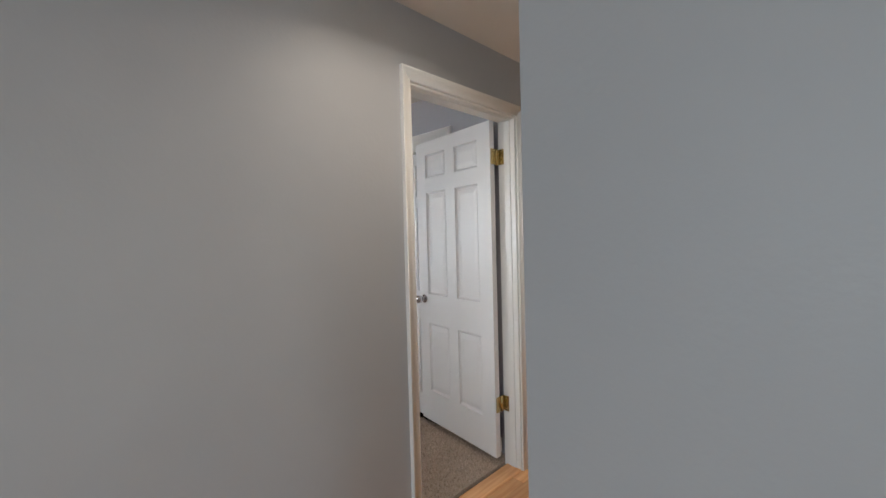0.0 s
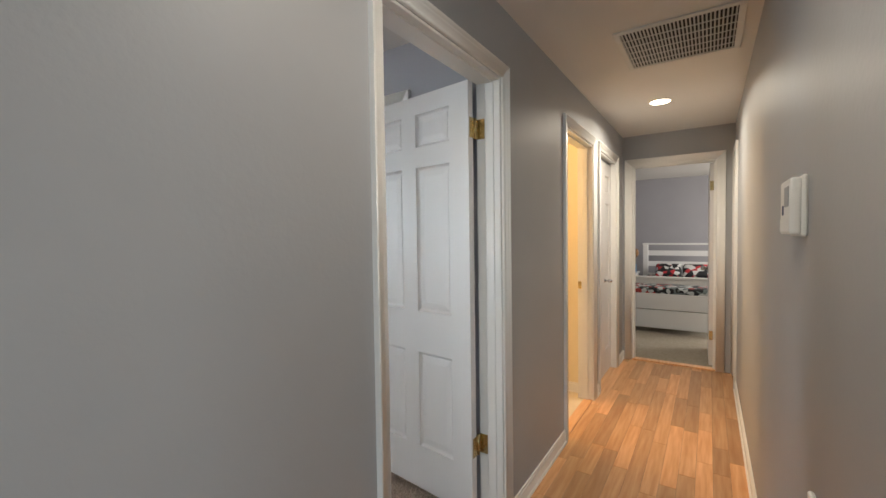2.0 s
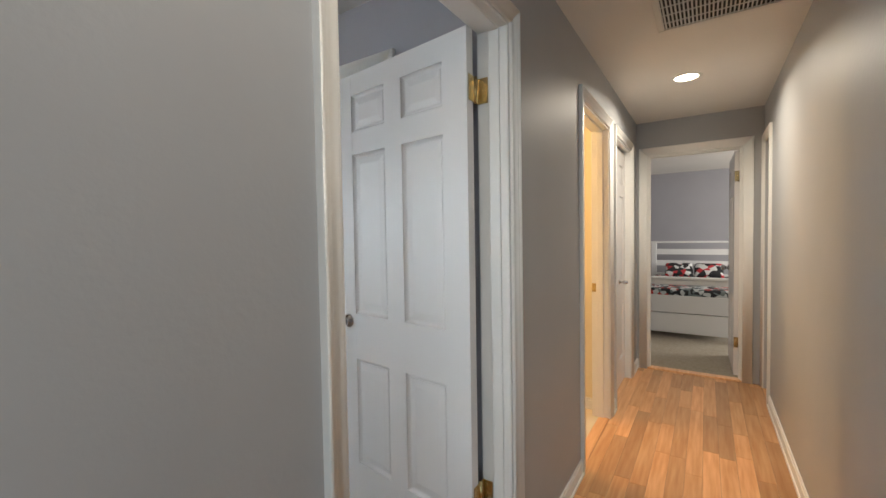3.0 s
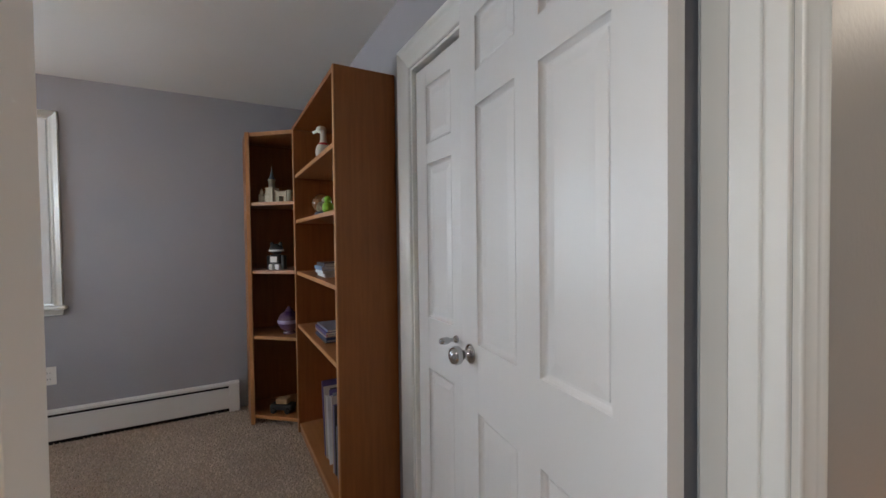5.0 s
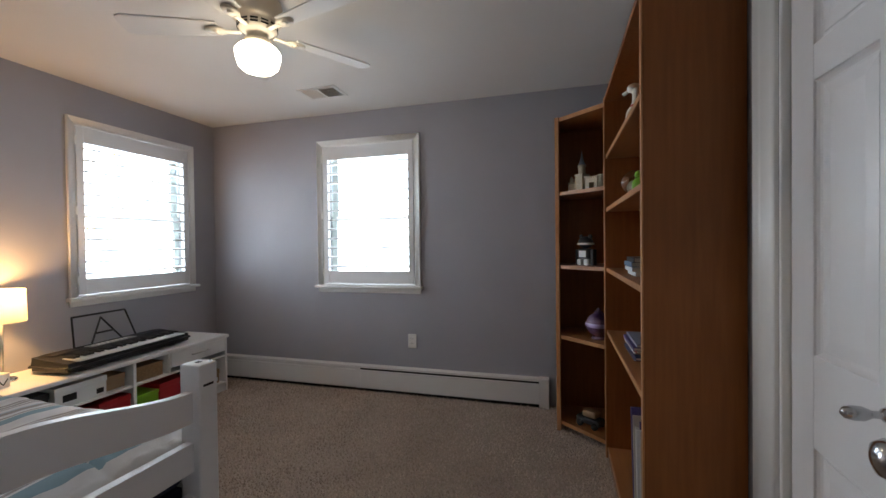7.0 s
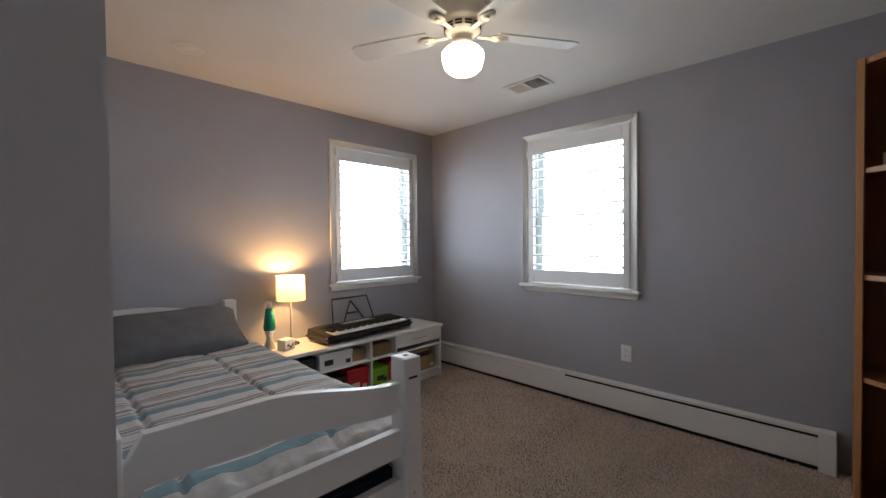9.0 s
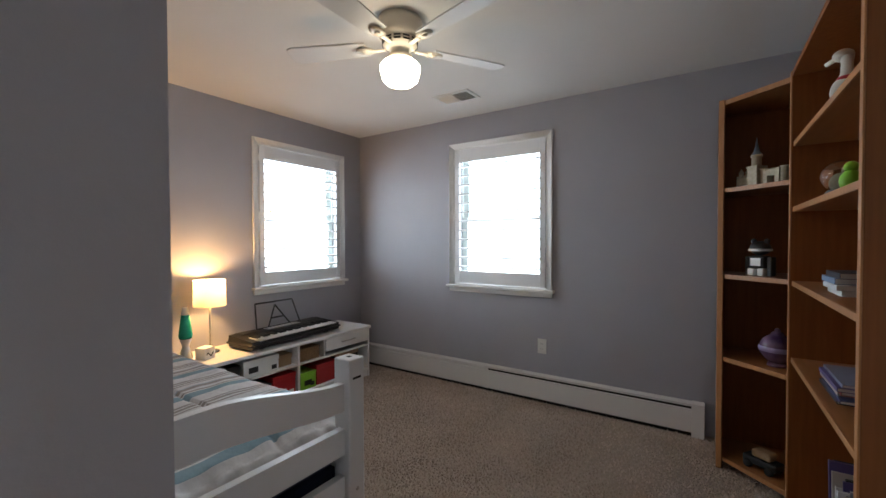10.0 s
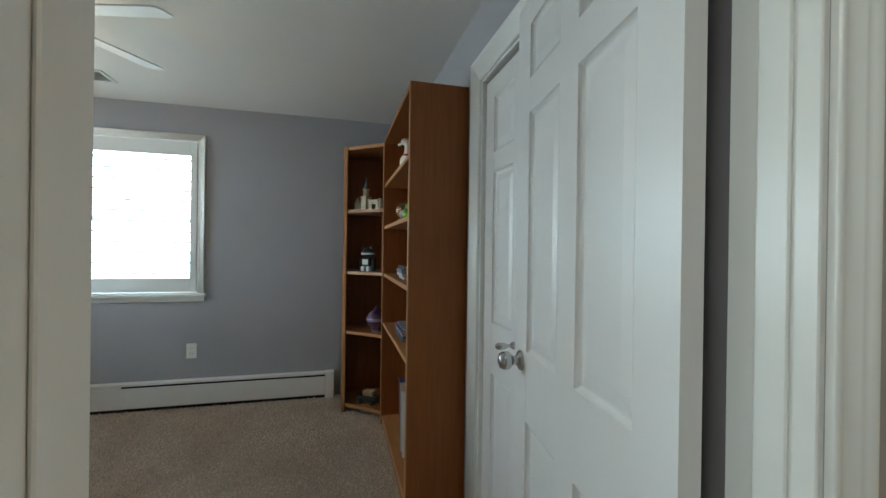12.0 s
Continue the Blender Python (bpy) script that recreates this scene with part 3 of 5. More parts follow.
# windows with shutters
def shutter_window(name, m, a, b, z0, z1, depth, label):
    """Opening a..b, z0..z1 in a wall that faces local -y."""
    wd = thing(name, m, label, "window", kind="structure")
    casing(wd, a, b, z1, w=0.046, zbot=z0)
    part("window_sill", boxes((a - 0.066, b + 0.066, -0.05, 0.0, z0 - 0.024, z0 - 0.001), bevel=0.005), TRIM, wd)
    part("apron", boxes((a - 0.046, b + 0.046, -0.016, 0, z0 - 0.062, z0 - 0.0245), bevel=0.003), TRIM, wd)
    for u0, u1 in ((a, a + 0.008), (b - 0.008, b)):
        part("reveal", boxes((u0, u1, 0.0, depth, z0, z1)), TRIM, wd)
    part("reveal", boxes((a + 0.008, b - 0.008, 0.0, depth, z1 - 0.008, z1), (a + 0.008, b - 0.008, 0.0, depth, z0, z0 + 0.008)), TRIM, wd)
    sa, sb, s0, s1 = a + 0.01, b - 0.01, z0 + 0.012, z1 - 0.012
    sh = part("shutter_frame", boxes((sa, sa + 0.046, -0.012, 0.016, s0, s1), (sb - 0.046, sb, -0.012, 0.016, s0, s1),
                                     (sa + 0.046, sb - 0.046, -0.011, 0.015, s1 - 0.108, s1), (sa + 0.046, sb - 0.046, -0.011, 0.015, s0, s0 + 0.108), bevel=0.003), BEDW, wd, "white plantation shutter frame")
    l0, l1 = s0 + 0.108, s1 - 0.108
    n = 12
    me = None
    for i in range(n):
        z = l0 + (i + 0.5) * (l1 - l0) / n
        if me is None:
            pts = [(0.041, -0.0052), (0.0425, 0.0), (0.041, 0.0052), (0.02, 0.0066), (0, 0.007), (-0.02, 0.0066), (-0.041, 0.0052), (-0.0425, 0), (-0.041, -0.0052), (-0.02, -0.0066), (0, -0.007), (0.02, -0.0066)]
            bm = bmesh.new()
            A = [bm.verts.new((sa + 0.048, p, q)) for p, q in pts]
            B = [bm.verts.new((sb - 0.048, p, q)) for p, q in pts]
            for k in range(12):
                bm.faces.new((A[k], A[(k + 1) % 12], B[(k + 1) % 12], B[k]))
            bm.faces.new(A[::-1])
            bm.faces.new(B)
            lo = part("louver", bm, BEDW, sh)
            me = lo.data
        else:
            lo = new("louver", me)
            lo.parent = sh
        lo.matrix_local = pose(0, 0.003, z, 4, 0, 0)
    for hz in (s0 + 0.1, (s0 + s1) / 2, s1 - 0.1):
        part("hinge", boxes((a - 0.004, a + 0.012, -0.0165, -0.0125, hz - 0.03, hz + 0.03), bevel=0.001), PLASTIC, wd)
    mid = (z0 + z1) / 2 - 0.02
    y0 = depth - 0.022
    for u0, u1 in ((a + 0.0085, a + 0.016), (b - 0.016, b - 0.0085)):
        part("sash_track", boxes((u0, u1, y0 - 0.018, y0 - 0.001, z0 + 0.009, z1 - 0.009), bevel=0.001), PLASTIC_G, wd, "grey sash track")
    for nm, q0, q1, yy in (("lower_sash", z0 + 0.01, mid + 0.02, y0), ("upper_sash", mid - 0.02, z1 - 0.01, y0 + 0.028)):
        ss = part(nm, boxes((a + 0.01, a + 0.062, yy, yy + 0.026, q0, q1), (b - 0.062, b - 0.01, yy, yy + 0.026, q0, q1), bevel=0.003), GLASSF, wd)
        for h0, h1 in ((q0, q0 + 0.04), (q1 - 0.04, q1)):
            part("rail", boxes((a + 0.0625, b - 0.0625, yy + 0.001, yy + 0.025, h0, h1), bevel=0.003), TRIM, ss)
        pn = part("pane", boxes((a + 0.062, b - 0.062, yy + 0.011, yy + 0.015, q0 + 0.04, q1 - 0.04)), GLASS, ss)
        pn.visible_shadow = False
    return wd


shutter_window("window_1", pose(0, 4.92, 0), -0.16, 0.685, 0.894, 2.085, 0.14, "white double-hung window with open plantation shutters")
shutter_window("window_2", pose(-1.325, 0, 0, 0, 0, 90), 3.765, 4.64, 0.905, 2.075, 0.12, "white double-hung window with shutters beside lamp")

# ---- bedroom things ----
# baseboard heater
ht = thing("baseboard_heater", pose(0, 4.92, CARP), "cream enamel baseboard heater along the window wall", "heater")
part("back_plate", boxes((-1.32, 1.70, -0.012, 0, 0.0, 0.2)), HEATER, ht)
# The shade beneath the cover is put in as a near-black block.
part("shadow_gap", boxes((-1.32, 1.70, -0.05, -0.013, -0.01, 0.018)), DARK, ht, "near-black block painting the shade under the cover")
for a, b in ((-1.32, 0.187), (0.193, 1.655)):
    part("front_cover", boxes((a, b, -0.068, -0.062, 0.018, 0.166), (a, b, -0.0615, -0.05, 0.16, 0.166), bevel=0.002), HEATER, ht)
    part("top_cover", boxes((a, b, -0.066, -0.0125, 0.19, 0.2), (a, b, -0.066, -0.06, 0.184, 0.1895), bevel=0.002), HEATER, ht)
    if a < 0:
        part("damper", boxes((a, b, -0.046, -0.04, 0.158, 0.182), bevel=0.001), HEATER, ht)
    else:
        # Near-black filler paints the shade inside the open slot.
        part("fin_slot_shade", boxes((a, b, -0.045, -0.02, 0.15, 0.178)), DARK, ht, "near-black block painting the shade in the convector slot")
part("joint_cover", boxes((0.17, 0.21, -0.071, -0.0685, 0.018, 0.202), bevel=0.001), HEATER, ht)
part("end_cap", boxes((1.655, 1.727, -0.072, 0.0, -0.012, 0.205), bevel=0.004), HEATER, ht)


def outlet(m, label):
    o = thing("outlet", m, label, "outlet")
    part("plate", box(-0.036, 0.036, -0.006, 0, -0.058, 0.058, bevel=0.003), PLASTIC, o)
    for z in (-0.02, 0.02):
        r = part("receptacle", box(-0.016, 0.016, -0.008, -0.0062, z - 0.014, z + 0.014, bevel=0.002), PLASTIC, o)
        part("slots", boxes((-0.008, -0.006, -0.0086, -0.0081, z - 0.004, z + 0.006), (0.006, 0.008, -0.0086, -0.0081, z - 0.004, z + 0.006)), DARK, r)
    return o


outlet(pose(0.648, 4.92, 0.446), "white duplex outlet above the heater")


# bookcases
def bookcase_big():
    b = thing("bookcase", pose(2.05, 3.19, CARP), "tall honey-brown wood veneer bookcase, half-full", "bookcase")
    d, w, h = 0.28, 1.085, 2.008
    for y in (0, w - 0.025):
        sd = part("side_panel", box(0.004, d, y, y + 0.025, -0.012, h, bevel=0.001), WOOD, b)
        part("edge_band", box(-0.001, 0.0038, y, y + 0.025, -0.012, h, bevel=0.001), WOODEDGE, sd)
    part("back_panel", boxes((d - 0.006, d - 0.001, 0.0255, w - 0.0255, 0.0, h - 0.03)), WOOD, b)
    part("top_panel", box(0.002, d - 0.007, 0.0255, w - 0.0255, h - 0.024, h - 0.001, bevel=0.001), WOOD, b)
    part("plinth", boxes((0.011, 0.026, 0.0255, w - 0.0255, -0.012, 0.0275)), WOOD, b)
    for z in (0.05, 0.71, 1.06, 1.395, 1.69):
        s = part("shelf", box(0.014, d - 0.007, 0.0255, w - 0.0255, z - 0.022, z, bevel=0.001), WOODSH, b)
        part("edge_band", box(0.009, 0.0138, 0.0255, w - 0.0255, z - 0.022, z, bevel=0.001), WOODEDGE, s)
    return b


bookcase_big()


def bookcase_corner():
    """A corner unit: two side panels at right angles to the walls and a front that runs across the corner."""
    b = thing("corner_bookcase", pose(0, 0, CARP), "tall corner bookcase in honey-brown wood veneer", "bookcase")
    h = 2.0
    left = part("side_panel", box(1.782, 1.806, 4.525, 4.80, -0.012, h, bevel=0.001), WOOD, b)
    part("edge_band", turned(box(-0.003, 0.022, -0.003, 0.012, 0, h, bevel=0.001), pose(1.786, 4.518, 0, 0, 0, -20)), WOODEDGE, left)
    right = part("side_panel", box(2.06, 2.33, 4.277, 4.30, -0.012, h, bevel=0.001), WOOD, b)
    part("edge_band", turned(box(-0.006, 0.012, -0.002, 0.022, 0, h, bevel=0.001), pose(2.055, 4.279, 0, 0, 0, -20)), WOODEDGE, right)
    part("back_panel", boxes((1.806, 2.325, 4.79, 4.80, 0, h), (2.32, 2.329, 4.30, 4.79, 0, h)), WOOD, b)
    poly = ((1.808, 4.528), (2.062, 4.303), (2.318, 4.303), (2.318, 4.788), (1.808, 4.788))

    def slab(z0, z1, nm, m2):
        bm = bmesh.new()
        A = [bm.verts.new((x, y, z0)) for x, y in poly]
        B = [bm.verts.new((x, y, z1)) for x, y in poly]
        for i in range(5):
            j = (i + 1) % 5
            bm.faces.new((A[i], A[j], B[j], B[i]))
        bm.faces.new(A[::-1])
        bm.faces.new(B)
        s = part(nm, bm, m2, b)
        dx, dy = 0.254, -0.225
        ln = math.hypot(dx, dy)
        part("edge_band", turned(box(0.001, ln - 0.001, -0.006, -0.0005, z0, z1), pose(1.808, 4.528, 0, 0, 0, math.degrees(math.atan2(dy, dx)))), WOODEDGE, s)
    slab(h - 0.026, h - 0.001, "top_panel", WOODSH)
    for z in (0.06, 0.61, 1.06, 1.525):
        slab(z - 0.022, z, "shelf", WOODSH)


bookcase_corner()

# bed
BX0, BX1, BY0, BY1 = -1.27, 0.625, 2.052, 2.905


def rail_mesh(y0, y1, zlo, zhi, rise, t=0.03, n=20, rise_lo=None):
    rise_lo = rise if rise_lo is None else rise_lo
    bm, rings = bmesh.new(), []
    for i in range(n + 1):
        s = i / n
        k = max(0.0, min(1.0, (1 - s) / 0.62, s / 0.03))
        k = k * k * (3 - 2 * k)
        y = y0 + (y1 - y0) * s
        rings.append([bm.verts.new(p) for p in ((-t / 2, y, zlo + rise_lo * k), (t / 2, y, zlo + rise_lo * k), (t / 2, y, zhi + rise * k), (-t / 2, y, zhi + rise * k))])
    for p, q in zip(rings, rings[1:]):
        for i in range(4):
            bm.faces.new((p[i], q[i], q[(i + 1) % 4], p[(i + 1) % 4]))
    bm.faces.new(rings[0])
    bm.faces.new(rings[-1][::-1])
    bmesh.ops.recalc_face_normals(bm, faces=bm.faces[:])
    return bm


bed = thing("bed", pose(0, 0, CARP), "white painted wooden single bed with arched footboard", "bed")
for x, top in ((BX1, 0.815), (BX0, 0.835)):
    for y in (BY0, BY1):
        p = part("post", box(x - 0.04, x + 0.04, y - 0.038, y + 0.038, -0.012, top, bevel=0.006, seg=2), BEDW, bed)
        part("bolt", turned(lathe([(0, 0), (0.008, 0), (0.006, 0.002), (0, 0.0025)], 12), pose(x + 0.0405, y, 0.33, 0, 90)), STEEL, p)
        if x > 0:
            part("slot", boxes((x + 0.0402, x + 0.0412, y - 0.02, y + 0.02, top - 0.075, top - 0.067)), DARK, p)
            part("cap_hole", boxes((x - 0.008, x + 0.008, y - 0.008, y + 0.008, top, top + 0.001)), DARK, p)
fb = []
for zlo, zhi, r, rl in ((0.625, 0.727, 0.072, 0.05), (0.465, 0.56, 0.0, 0.0), (0.26, 0.385, 0.0, 0.0)):
    o = part("footboard_rail", rail_mesh(BY0 + 0.0385, BY1 - 0.0385, zlo, zhi, r, rise_lo=rl), BEDW, bed)
    o.location.x = BX1
for zlo, zhi, r in ((0.69, 0.78, 0.06), (0.48, 0.58, 0.0)):
    o = part("headboard_rail", rail_mesh(BY0 + 0.0385, BY1 - 0.0385, zlo, zhi, r), BEDW, bed)
    o.location.x = BX0
for y in (BY0, BY1):
    part("side_rail", box(BX0 + 0.041, BX1 - 0.041, y - 0.012, y + 0.012, 0.24, 0.38, bevel=0.003), BEDW, bed)
solid("mattress", box(BX0 + 0.05, BX1 - 0.06, BY0 - 0.0, BY1 + 0.0, 0.42, 0.575, bevel=0.03, seg=3), NAVY, "navy fabric mattress on the bed", "mattress", kind="thing")
part("slat_base", boxes((BX0 + 0.05, BX1 - 0.06, BY0 + 0.02, BY1 - 0.02, 0.27, 0.389)), NAVY, bed, "dark navy base under the mattress")


def cloth_comforter():
    n, k = 110, 150
    x0, x1 = -1.0, BX1 - 0.035
    ya, yb = BY0 - 0.012, BY1 + 0.06
    bm, grid = bmesh.new(), []
    hang = 0.54
    length = (yb - ya) + hang
    for i in range(n + 1):
        row = []
        s = i / n
        x = x0 + (x1 - x0) * s
        for j in range(k + 1):
            d = length * j / k
            wr = 0.010 * noise.noise(Vector((x * 5, d * 5, 0))) + 0.006 * noise.noise(Vector((x * 13, d * 11, 3)))
            quilt = -0.02 * max(0, 1 - min(abs(((x + 0.1) % 0.44) - 0.22), abs(((d + 0.02) % 0.42) - 0.21)) / 0.015)
            if d <= yb - ya:
                y, z = ya + d, 0.625 + wr + quilt
                e = (yb - ya) - d
                if e < 0.06:
                    z -= 0.02 * (1 - e / 0.06) ** 2
            else:
                q = d - (yb - ya)
                y, z = yb + 0.015 + 0.03 * math.sin(x * 19) * q / hang + wr + 0.12 * (q / hang) ** 1.5, 0.585 - q
            if x1 - x < 0.08:
                t = 1 - (x1 - x) / 0.08
                z -= 0.03 * t * t
                z += 0.022 * t * noise.noise(Vector((x * 8, d * 20, 5)))
            row.append(bm.verts.new((x, y, z)))
        grid.append(row)
    # puckered roll at the foot end
    foot = [v for v in grid[-1] if v.co.y < BY1 - 0.02]
    for out, down in ((0.013, 0.016), (0.022, 0.04), (0.023, 0.068), (0.016, 0.095), (0.004, 0.115)):
        grid.append([bm.verts.new((v.co.x + out + 0.02 * noise.noise(Vector((down * 7, v.co.y * 20, 2))) + 0.008 * noise.noise(Vector((down * 12, v.co.y * 45, 7))), v.co.y, v.co.z - down)) for v in foot])
    for a, b in zip(grid, grid[1:]):
        for j in range(min(len(a), len(b)) - 1):
            f = bm.faces.new((a[j], b[j], b[j + 1], a[j + 1]))
            f.smooth = True
    bmesh.ops.recalc_face_normals(bm, faces=bm.faces[:])
    bmesh.ops.solidify(bm, geom=bm.faces[:], thickness=0.012)
    return solid("comforter", bm, COMFORTER, "quilted comforter striped white, taupe and aqua on the bed", "comforter", kind="thing")


cloth_comforter()


def pillow_mesh(w, h, t):
    bm = bmesh.new()
    n = 20
    for s in (1, -1):
        g = [[None] * (n + 1) for _ in range(n + 1)]
        for i in range(n + 1):
            for j in range(n + 1):
                u, v = 2 * i / n - 1, 2 * j / n - 1
                k = max(0, (1 - u ** 4) * (1 - v ** 4)) ** 0.5
                pin = 1 - 0.07 * (1 - abs(u)) * abs(v) ** 3 - 0.0
                g[i][j] = bm.verts.new((u * w / 2 * (1 - 0.05 * (1 - v * v) * abs(u) ** 3), v * h / 2 * pin, s * t / 2 * k * (1 + 0.12 * noise.noise(Vector((u * 2, v * 2, s))))))
        for i in range(n):
            for j in range(n):
                f = bm.faces.new((g[i][j], g[i + 1][j], g[i + 1][j + 1], g[i][j + 1]))
                f.smooth = True
    bmesh.ops.remove_doubles(bm, verts=bm.verts[:], dist=0.0005)
    bmesh.ops.recalc_face_normals(bm, faces=bm.faces[:])
    return bm


pl = solid("pillow", turned(pillow_mesh(0.78, 0.40, 0.22), pose(-1.04, 2.525, 0.705, 30, 0, 90)), PILLOW, "dark grey pillow leaning on the headboard", "pillow", kind="thing")

# storage bench
bench = thing("storage_bench", pose(-1.32, 3.10, CARP), "low white storage bench with cubbies and a drawer", "storage bench")
BD, BL, BH = 0.43, 1.49, 0.47
part("top", box(0, BD + 0.015, -0.01, BL + 0.01, BH - 0.026, BH, bevel=0.004), BENCH, bench)
part("bottom", box(0.0, BD, 0.018, BL - 0.018, 0.055, 0.075, bevel=0.002), BENCH, bench)
part("plinth", boxes((BD - 0.03, BD - 0.012, 0.018, BL - 0.018, 0, 0.0545)), BENCH, bench)
part("back", boxes((0.0, 0.008, 0.018, BL - 0.018, 0.0755, BH - 0.0265)), BENCH, bench)
for y in (0, BL - 0.018):
    part("side", box(0, BD, y, y + 0.018, 0, BH - 0.0265, bevel=0.002), BENCH, bench)
part("divider", box(0.0085, BD, 0.71, 0.73, 0.0755, BH - 0.0265, bevel=0.002), BENCH, bench)
part("divider", box(0.0085, BD, 0.96, 0.975, 0.30, BH - 0.0265, bevel=0.002), BENCH, bench)
part("shelf", box(0.0085, BD - 0.004, 0.0185, 0.7095, 0.285, 0.30, bevel=0.002), BENCH, bench)
part("shelf", box(0.0085, BD - 0.004, 0.7305, BL - 0.0185, 0.285, 0.30, bevel=0.002), BENCH, bench)
dr = part("drawer_front", box(BD - 0.016, BD + 0.002, 0.979, BL - 0.021, 0.335, BH - 0.03, bevel=0.003), BENCH, bench)
part("handle", merge(rod((BD + 0.022, 1.14, 0.39), (BD + 0.022, 1.30, 0.39), 0.004), rod((BD, 1.15, 0.39), (BD + 0.022, 1.15, 0.39), 0.0035), rod((BD, 1.29, 0.39), (BD + 0.022, 1.29, 0.39), 0.0035)), STEEL, dr, "brushed steel bar handle")


def carton(name, x0, x1, y0, y1, z0, z1, body, lid_m, label, cat="box", lid=0.035, mark=None):
    o = thing(name, pose(-1.32, 3.10, CARP), label, cat)
    part("base", box(x0 + 0.003, x1 - 0.003, y0 + 0.003, y1 - 0.003, z0, z1 - lid, bevel=0.002), body, o)
    ld = part("lid", box(x0, x1, y0, y1, z1 - lid, z1, bevel=0.002), lid_m, o)
    if mark:
        part("printed_mark", boxes((x1 - 0.0028, x1 - 0.0015, y0 + 0.04, y0 + 0.11, z0 + 0.03, z0 + 0.07)), mark, o)
        part("printed_label", boxes((x1 - 0.0028, x1 - 0.0015, y1 - 0.06, y1 - 0.02, z0 + 0.02, z0 + 0.05)), mark, o)
    return o


carton("shoe_box", 0.1, 0.40, 0.03, 0.27, 0.3005, 0.405, BLACKC, BLACKC, "black shoe box in the bench cubby")
carton("shoe_box", 0.08, 0.42, 0.28, 0.555, 0.3005, 0.42, WHITEC, WHITEC, "white shoe box with black print", mark=BLACKC)
carton("small_box", 0.12, 0.38, 0.57, 0.695, 0.3005, 0.39, KRAFT, KRAFT, "small brown cardboard box")
carton("storage_bin", 0.1, 0.41, 0.05, 0.30, 0.0755, 0.22, RED, BLACKC, "red and black bin in the lower cubby")
carton("shoe_box", 0.1, 0.41, 0.31, 0.50, 0.0755, 0.215, BLACKC, BLACKC, "black shoe box in the lower cubby")
carton("shoe_box", 0.1, 0.42, 0.505, 0.70, 0.0755, 0.25, RED, RED, "red shoe box with white mark", mark=WHITEC)
carton("basket", 0.1, 0.40, 0.745, 0.945, 0.3005, 0.40, WICKER, WICKER, "tan woven basket on the bench shelf", "basket", lid=0.012)
carton("toy_bin", 0.08, 0.41, 0.745, 0.90, 0.0755, 0.21, GREEN, GREEN, "lime green toy bin", "bin", lid=0.02, mark=BLACKC)
carton("shoe_box", 0.08, 0.40, 0.91, 1.13, 0.0755, 0.235, RED, RED, "red shoe box in the lower cubby")
carton("carton", 0.1, 0.40, 1.15, 1.44, 0.0755, 0.19, KRAFT, KRAFT, "brown cardboard carton with white label", mark=WHITEC)
carton("carton", 0.12, 0.38, 1.17, 1.40, 0.1905, 0.27, BLACKC, KRAFT, "small dark carton on top of a carton")

# keyboard
kb = thing("keyboard", pose(-1.07, 3.86, CARP + BH, 0, 0, 4) @ Matrix.Diagonal((1.22, 1.04, 1.3, 1)), "black electronic keyboard with folding music rest", "keyboard")
bm = boxes((-0.13, 0.13, -0.42, 0.42, 0.012, 0.055))
bmesh.ops.bevel(bm, geom=bm.edges[:], offset=0.018, segments=3, affect="EDGES")
for v in bm.verts:
    if v.co.x < -0.02 and v.co.z > 0.04:
        v.co.z += 0.018
body = part("body", bm, BLACKP, kb)
for y in (-0.3, 0.3):
    part("foot", boxes((-0.08, 0.08, y - 0.02, y + 0.02, 0, 0.0125)), BLACKP, kb)
IV = mat("ivory_keys", (0.75, 0.75, 0.73), 0.3)
kw = 0.71 / 36
for i in range(36):
    y = -0.355 + i * kw
    key = part("white_key", boxes((0.005, 0.126, y + 0.0006, y + kw - 0.0006, 0.056, 0.063)), IV, body)
    if i % 7 not in (2, 6):
        part("black_key", boxes((0.005, 0.075, y + kw - 0.005, y + kw + 0.005, 0.0635, 0.073)), BLACKP, body)
for a in (-0.36, 0.2):
    part("speaker_grille", boxes((-0.115, -0.035, a, a + 0.16, 0.0735, 0.0755), bevel=0.001), BLACKC, body)
part("control_panel", boxes((-0.11, -0.03, -0.15, 0.15, 0.0735, 0.0755), bevel=0.001), PLASTIC_G, body)
for i in range(8):
    part("button", boxes((-0.06, -0.045, -0.13 + i * 0.03, -0.115 + i * 0.03, 0.0756, 0.079)), PLASTIC, body)
rest = [rod(p, q, 0.005) for p, q in (((-0.09, -0.2, 0.07), (-0.14, -0.17, 0.22)), ((-0.09, 0.2, 0.07), (-0.14, 0.17, 0.22)), ((-0.14, -0.17, 0.22), (-0.14, 0.17, 0.22)),
                                      ((-0.09, -0.2, 0.075), (-0.09, 0.2, 0.075)), ((-0.09, -0.1, 0.075), (-0.135, 0.0, 0.2)), ((-0.09, 0.1, 0.075), (-0.135, 0.0, 0.2)), ((-0.107, -0.06, 0.125), (-0.107, 0.06, 0.125)))]
part("music_rest", merge(*rest), BLACKP, kb, "black wire music rest")

